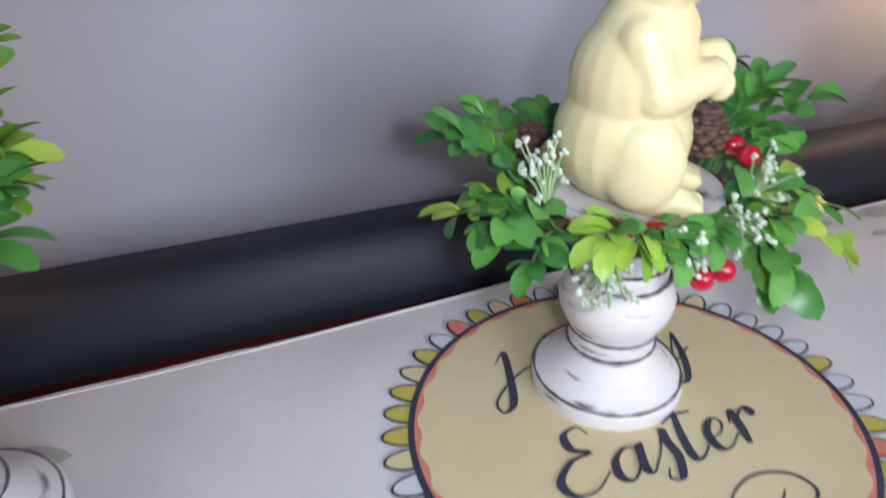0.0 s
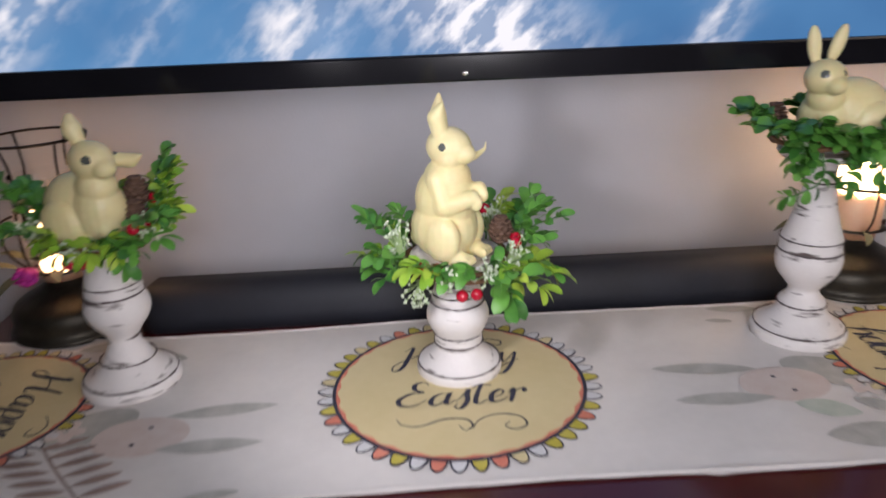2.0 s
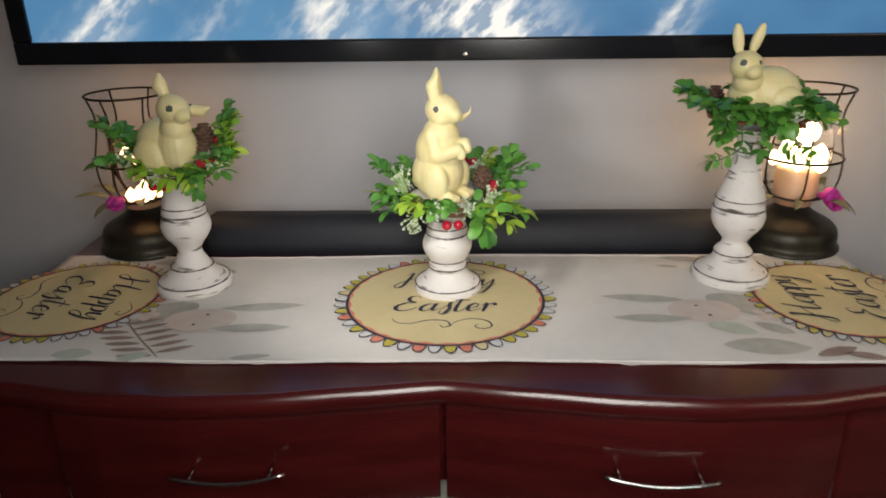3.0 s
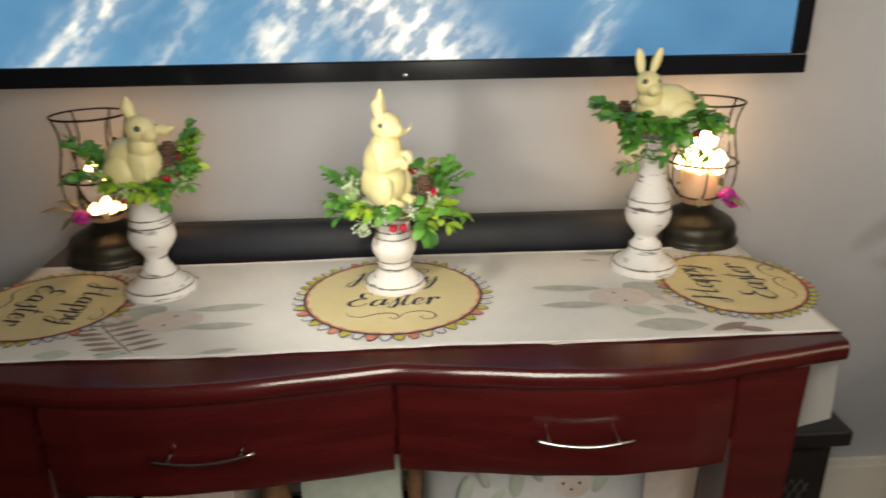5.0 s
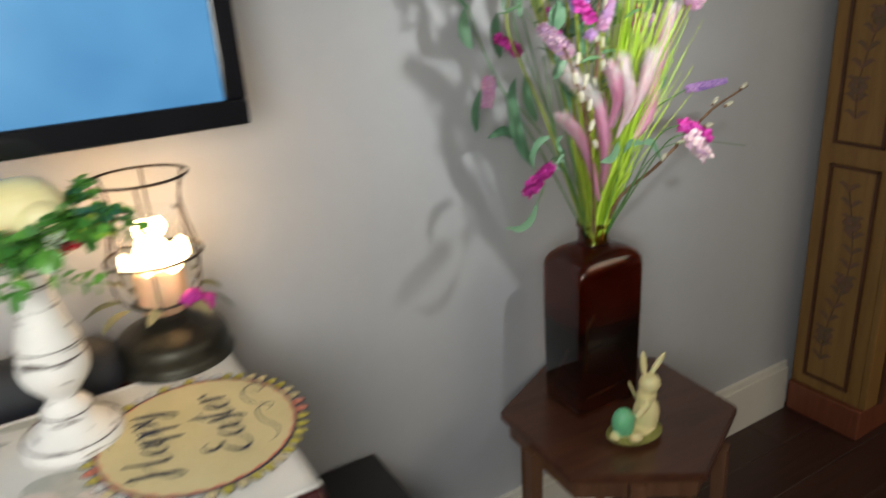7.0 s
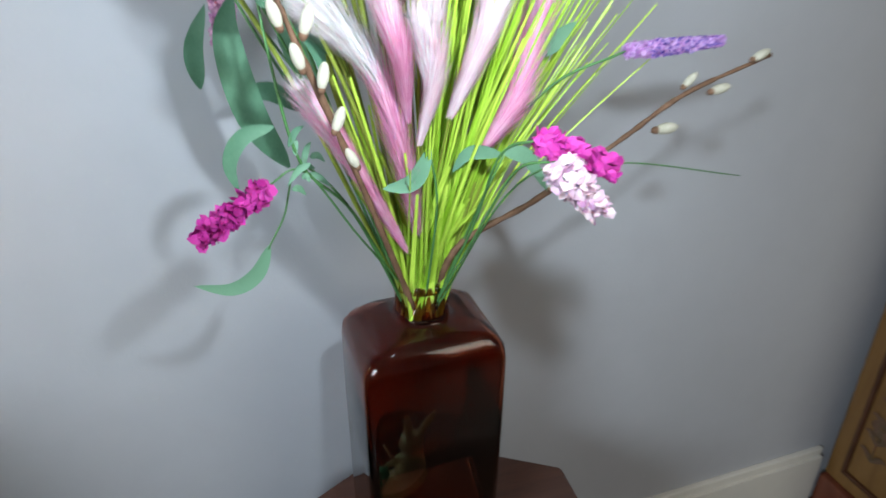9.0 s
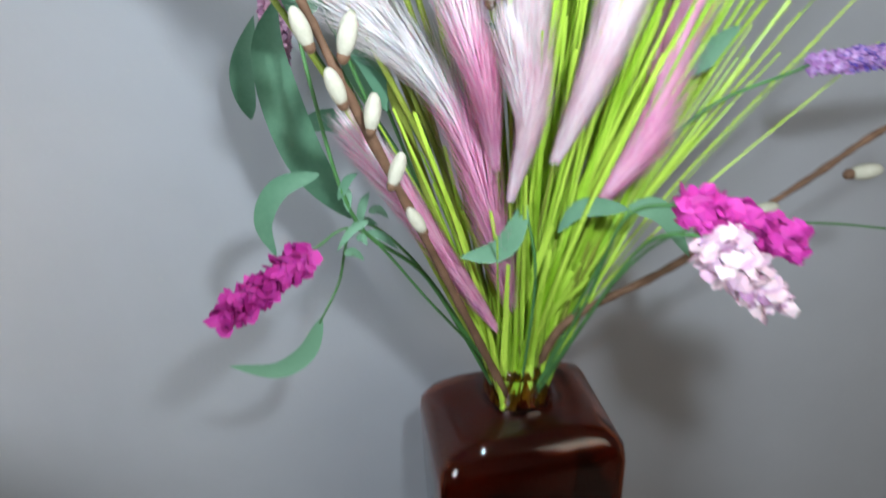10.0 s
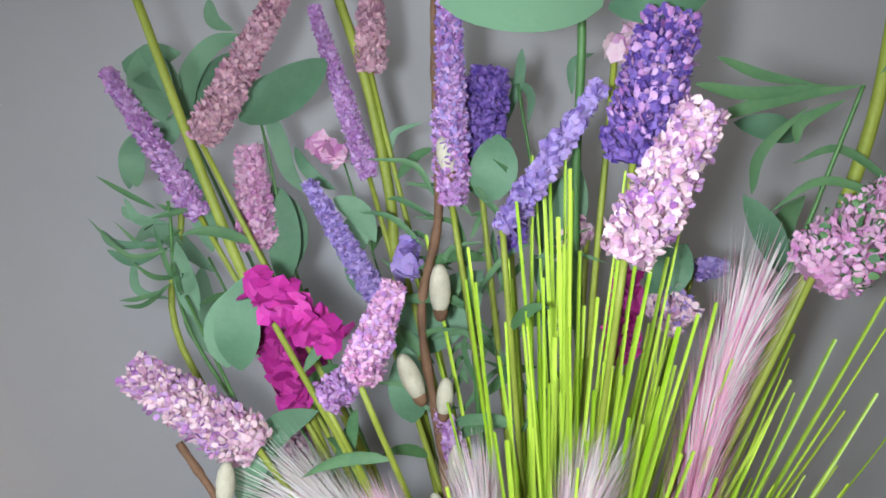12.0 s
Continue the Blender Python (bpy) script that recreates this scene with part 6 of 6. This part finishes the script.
leaf_branch("green cloth branch with long narrow leaves", [(1.266, 0.19, 0.79), (1.205, 0.20, 1.05), (1.170, 0.205, 1.180), (1.160, 0.205, 1.280)],
            [([(1.147, 0.21, 1.288), (1.159, 0.21, 1.292), (1.172, 0.21, 1.304)], 0.017), ([(1.162, 0.21, 1.287), (1.167, 0.21, 1.269), (1.171, 0.21, 1.248), (1.180, 0.21, 1.234)], 0.010), ([(1.159, 0.21, 1.242), (1.169, 0.21, 1.215), (1.161, 0.21, 1.186)], 0.017),
             ([(1.143, 0.20, 1.345), (1.144, 0.20, 1.333), (1.154, 0.20, 1.327)], 0.008), ([(1.196, 0.20, 1.231), (1.210, 0.20, 1.220), (1.216, 0.20, 1.204)], 0.013), ([(1.230, 0.20, 1.251), (1.234, 0.20, 1.262), (1.250, 0.20, 1.266)], 0.004)])
leaf_branch("green cloth branch with leaves among the violet heads", [(1.282, 0.19, 0.79), (1.300, 0.20, 1.05), (1.306, 0.20, 1.200), (1.303, 0.20, 1.280)],
            [([(1.307, 0.20, 1.298), (1.303, 0.20, 1.280), (1.291, 0.20, 1.254)], 0.006), ([(1.331, 0.20, 1.271), (1.333, 0.20, 1.287), (1.345, 0.20, 1.291)], 0.005), ([(1.298, 0.20, 1.284), (1.309, 0.20, 1.274), (1.306, 0.20, 1.258)], 0.005),
             ([(1.273, 0.17, 1.228), (1.279, 0.17, 1.241), (1.295, 0.17, 1.250)], 0.019), ([(1.309, 0.21, 1.184), (1.315, 0.21, 1.211), (1.332, 0.21, 1.232)], 0.017), ([(1.301, 0.20, 1.150), (1.307, 0.20, 1.165), (1.315, 0.20, 1.177)], 0.011), ([(1.217, 0.20, 1.142), (1.242, 0.20, 1.156), (1.274, 0.20, 1.178)], 0.026)])
leaf_branch("low green cloth branch beside the pale flower head", [(1.262, 0.185, 0.79), (1.195, 0.16, 0.99), (1.155, 0.145, 1.110), (1.118, 0.17, 1.190)],
            [([(1.146, 0.14, 1.157), (1.147, 0.14, 1.179), (1.164, 0.14, 1.200)], 0.017), ([(1.117, 0.18, 1.176), (1.115, 0.18, 1.196), (1.113, 0.18, 1.219)], 0.012), ([(1.146, 0.13, 1.096), (1.152, 0.13, 1.108), (1.166, 0.13, 1.117)], 0.018), ([(1.156, 0.15, 1.111), (1.165, 0.15, 1.122), (1.184, 0.15, 1.128)], 0.015)])
leaf_branch("thin branch with hooked needle leaves", [(1.262, 0.19, 0.79), (1.175, 0.19, 1.03), (1.112, 0.185, 1.165), (1.112, 0.18, 1.240)],
            [([(1.089, 0.18, 1.244), (1.096, 0.18, 1.231), (1.113, 0.18, 1.235)], 0.005), ([(1.073, 0.18, 1.229), (1.082, 0.18, 1.220), (1.110, 0.18, 1.218)], 0.005), ([(1.075, 0.18, 1.218), (1.089, 0.18, 1.210), (1.110, 0.18, 1.216)], 0.005), ([(1.089, 0.18, 1.213), (1.088, 0.18, 1.195), (1.105, 0.18, 1.188)], 0.005), ([(1.087, 0.18, 1.240), (1.092, 0.18, 1.234), (1.111, 0.18, 1.228)], 0.005)])
leaf_branch("green branch with long strap leaves on the outer side", [(1.290, 0.185, 0.79), (1.365, 0.16, 1.05), (1.420, 0.13, 1.20), (1.440, 0.12, 1.253)],
            [([(1.371, 0.12, 1.262), (1.394, 0.12, 1.255), (1.427, 0.12, 1.255)], 0.006), ([(1.374, 0.12, 1.246), (1.403, 0.12, 1.251), (1.440, 0.12, 1.253)], 0.006), ([(1.391, 0.12, 1.213), (1.396, 0.12, 1.230), (1.417, 0.12, 1.247)], 0.005), ([(1.411, 0.12, 1.232), (1.414, 0.12, 1.241), (1.433, 0.12, 1.248)], 0.005),
             ([(1.381, 0.12, 1.272), (1.399, 0.12, 1.262), (1.420, 0.12, 1.256)], 0.005), ([(1.434, 0.20, 1.168), (1.436, 0.20, 1.188), (1.449, 0.20, 1.203)], 0.013), ([(1.364, 0.20, 1.162), (1.376, 0.20, 1.173), (1.385, 0.20, 1.184)], 0.020)], NARROW)

# pussy willow twigs
def willow(label, pts, r, catkins):
    t = flower("pussy_willow_twig", label, "artificial branch")
    rn = random.Random(len(catkins))
    part("twig", tube(bmesh.new(), smooth_line(rel(*pts), 10), r, r * 0.55, 7, False, 0.22, rn), TWIG, t, smooth=True)
    for c, d, s in catkins:
        q = Vector(c) - NECK
        y = Vector(d).normalized()
        bm = ball(bmesh.new(), q, (0.0042 * s, 0.0042 * s, 0.0100 * s), 12, 9, y.to_track_quat("Z", "Y").to_euler())
        part("catkin", bm, CATKIN, t, "soft cream catkin", True)
        bm = ball(bmesh.new(), q - y * 0.0085 * s, (0.0030 * s, 0.0030 * s, 0.0040 * s), 8, 6, y.to_track_quat("Z", "Y").to_euler())
        part("bud_scale", bm, TWIG, t, "brown bud scale", True)


willow("brown willow twig with cream catkins pointing outwards", [(1.285, 0.180, 0.79), (1.300, 0.15, 0.868), (1.369, 0.14, 0.908), (1.455, 0.14, 0.958), (1.513, 0.14, 0.992), (1.60, 0.14, 1.020)], 0.0034,
       [((1.425, 0.134, 0.945), (1, 0, 0.15), 1.1), ((1.490, 0.130, 0.965), (1, 0, 0.05), 1.25), ((1.545, 0.134, 0.995), (1, 0, 0.2), 1.1), ((1.515, 0.140, 1.004), (0.7, 0, 0.7), 0.9), ((1.585, 0.136, 1.022), (0.9, 0, 0.4), 1.0), ((1.385, 0.135, 0.925), (0.6, 0, 0.8), 0.9)])
willow("brown willow twig with cream catkins among the plumes", [(1.265, 0.175, 0.79), (1.207, 0.12, 0.952), (1.168, 0.10, 1.055), (1.151, 0.10, 1.102), (1.135, 0.10, 1.136)], 0.0032,
       [((1.178, 0.094, 1.048), (0.2, 0, 1), 1.0), ((1.162, 0.094, 1.062), (-0.3, 0, 1), 1.0), ((1.170, 0.094, 1.085), (0.3, 0, 1), 1.1), ((1.150, 0.094, 1.090), (-0.3, 0, 1), 1.0), ((1.155, 0.094, 1.118), (0.2, 0, 1), 1.0), ((1.188, 0.10, 1.015), (0.4, 0, 1), 1.0), ((1.196, 0.10, 0.985), (-0.4, 0, 0.8), 0.9)])
willow("tall brown willow twig with cream catkins in the middle", [(1.275, 0.18, 0.79), (1.246, 0.16, 1.0), (1.243, 0.15, 1.107), (1.241, 0.15, 1.170), (1.255, 0.15, 1.218), (1.261, 0.15, 1.284), (1.266, 0.15, 1.33)], 0.0030,
       [((1.252, 0.143, 1.183), (0.1, 0, 1), 1.25), ((1.233, 0.143, 1.142), (-0.3, 0, 1), 1.25), ((1.248, 0.144, 1.130), (0.2, 0, 1), 1.0), ((1.262, 0.146, 1.245), (-0.1, 0, 1), 1.0), ((1.250, 0.144, 1.095), (0.1, 0, 1), 1.1), ((1.238, 0.150, 1.07), (-0.2, 0, 1), 1.0)])


# lime grass and feathery plumes
def blades(name, label, count, seed, spread, height, lean, width=0.0032):
    rn = random.Random(seed)
    bm = bmesh.new()
    for k in range(count):
        f = Vector((rn.uniform(-0.017, 0.017), rn.uniform(-0.016, 0.012), -0.025))
        tip = Vector((lean[0] + rn.gauss(0, spread[0]), lean[1] + rn.gauss(0, spread[1]), height * rn.uniform(0.62, 1.05)))
        m = f.lerp(tip, 0.5) + Vector((-tip.x * 0.05, -tip.y * 0.04, 0.008))
        line = smooth_line([f, m, tip], 5)
        nv = Vector((rn.uniform(-0.6, 0.6), -1, rn.uniform(-0.2, 0.5)))
        s0 = width * rn.uniform(0.5, 1.1)
        rows = []
        for i, q in enumerate(line):
            d = (line[min(i + 1, len(line) - 1)] - line[max(i - 1, 0)]).normalized()
            s = d.cross(nv).normalized() * s0 * 0.5 * (1.25 - 0.75 * i / (len(line) - 1))
            rows.append((bm.verts.new(q - s), bm.verts.new(q + d.cross(s) * 0.35), bm.verts.new(q + s)))
        for a, b in zip(rows, rows[1:]):
            bm.faces.new((a[0], a[1], b[1], b[0]))
            bm.faces.new((a[1], a[2], b[2], b[1]))
    g = part(name, bm, GRASS)
    g.matrix_world = Matrix.Translation(NECK)
    return tagged(g, label, "artificial grass", "flowers in the vase", "stuff")


blades("grass_tuft", "lime green plastic grass standing upright in the vase", 120, 5, (0.028, 0.022), 0.415, (0.036, -0.060), 0.0037)
blades("grass_tuft", "lime green plastic grass leaning outwards over the vase", 85, 6, (0.026, 0.02), 0.34, (0.070, -0.020), 0.0030)
blades("grass_tuft", "lime green plastic grass leaning towards the lantern side", 44, 7, (0.020, 0.02), 0.24, (-0.044, -0.045), 0.0040)
blades("grass_tuft", "wide-spreading lime green plastic grass blades", 56, 8, (0.045, 0.02), 0.34, (0.138, -0.012), 0.0036)
blades("grass_tuft", "short broad lime grass blades at the vase neck", 22, 9, (0.028, 0.015), 0.17, (-0.004, -0.050), 0.0075)


def plume(label, pts, width, material, seed, tipmat=None):
    rn = random.Random(seed)
    t = flower("feather_plume", label, "artificial flower")
    line = smooth_line(rel(*pts), 10)
    part("stem", tube(bmesh.new(), smooth_line([Vector((0.004, -0.008, -0.02)), (line[0] * 0.5) + Vector((0, 0, 0.01)), line[0]], 6) + line[1:-4], 0.0013, 0.0007, 5), STEMY, t, smooth=True)
    for which, mt in ((0, material), (1, tipmat or PLUMEW)):
        bm = bmesh.new()
        for k in range(3200):
            u = rn.random() ** 0.85 * 0.88
            tip = rn.random() < max(0.0, (u - 0.45) * 1.6) if tipmat is None else u > 0.46
            if tip != bool(which):
                continue
            i = u * (len(line) - 1)
            q = line[int(i)].lerp(line[min(int(i) + 1, len(line) - 1)], i % 1)
            d = (line[min(int(i) + 2, len(line) - 1)] - line[max(int(i) - 1, 0)]).normalized()
            o = Vector((rn.gauss(0, 1), rn.gauss(0, 1), rn.gauss(0, 1)))
            o = (o - d * o.dot(d)).normalized()
            fan = width * 0.5 * (0.50 + 0.55 * u) * rn.random() ** 0.5
            L = 0.050 * rn.uniform(0.6, 1.15)
            q = q + o * fan * 0.45
            a, b, c = q, q + d * L * 0.55 + o * fan * 0.35, q + d * L + o * fan * 0.75 + Vector((0, 0, -0.002))
            s = d.cross(o).normalized() * 0.00024
            v = [bm.verts.new(a - s), bm.verts.new(a + s), bm.verts.new(b + s * 0.9), bm.verts.new(b - s * 0.9), bm.verts.new(c)]
            bm.faces.new((v[0], v[1], v[2], v[3]))
            bm.faces.new((v[3], v[2], v[4]))
        if len(bm.verts):
            part("feather_tip" if which else "feather", bm, mt, t)
        else:
            bm.free()


plume("tall pink feathery plume", [(1.318, 0.150, 0.955), (1.339, 0.138, 1.001), (1.370, 0.142, 1.100), (1.406, 0.150, 1.173)], 0.046, PLUMEP, 41)
plume("pink feathery plume with a white tip", [(1.262, 0.150, 0.885), (1.246, 0.13, 0.955), (1.226, 0.125, 1.030), (1.198, 0.135, 1.068), (1.172, 0.138, 1.093)], 0.046, PLUMEP, 42, PLUMEW)
plume("narrow pink feathery plume", [(1.252, 0.150, 0.87), (1.222, 0.135, 0.930), (1.199, 0.130, 0.975), (1.179, 0.138, 1.009)], 0.026, PLUMEP, 43)
plume("small pink feathery plume", [(1.245, 0.12, 1.000), (1.236, 0.10, 1.040), (1.227, 0.095, 1.074)], 0.026, PLUMEP, 44)
plume("pale pink feathery plume in the grass", [(1.260, 0.13, 0.995), (1.262, 0.115, 1.040), (1.260, 0.11, 1.082)], 0.030, PLUMEL, 45)
plume("pale pink feathery plume leaning outwards in the grass", [(1.278, 0.12, 1.000), (1.290, 0.105, 1.045), (1.304, 0.10, 1.090)], 0.034, PLUMEL, 46)
plume("short pale pink feathery plume low in the grass", [(1.250, 0.11, 0.985), (1.254, 0.095, 1.025), (1.250, 0.09, 1.055)], 0.024, PLUMEL, 47)
bm = tube(bmesh.new(), smooth_line(rel((1.285, 0.17, 0.79), (1.34, 0.12, 0.935), (1.422, 0.10, 0.952), (1.557, 0.10, 0.922)), 8), 0.0011, 0.0006, 5)
f = flower("grass_stalk", "thin bare green grass stalk", "artificial grass")
part("stem", bm, STEMG, f, smooth=True)

# ---- floor boards, nearest stretch first ----
bm = one_box((-0.5, -0.06, -0.006), (0.5, 0.06, 0.0), 0.0015, 1)
plank = bpy.data.meshes.new("plank")
bm.to_mesh(plank)
bm.free()
plank.materials.append(FLOORM)
for r in range(32):
    for k in range(7):
        x = -2.5 + 1.0015 * k + (0.37 * r) % 1.0
        y = 0.30 - 0.1212 * r
        if y > -3.44 and -2.49 < x < 3.49:
            share("floorboard", plank, floor, Matrix.Translation((x, y, 0)))
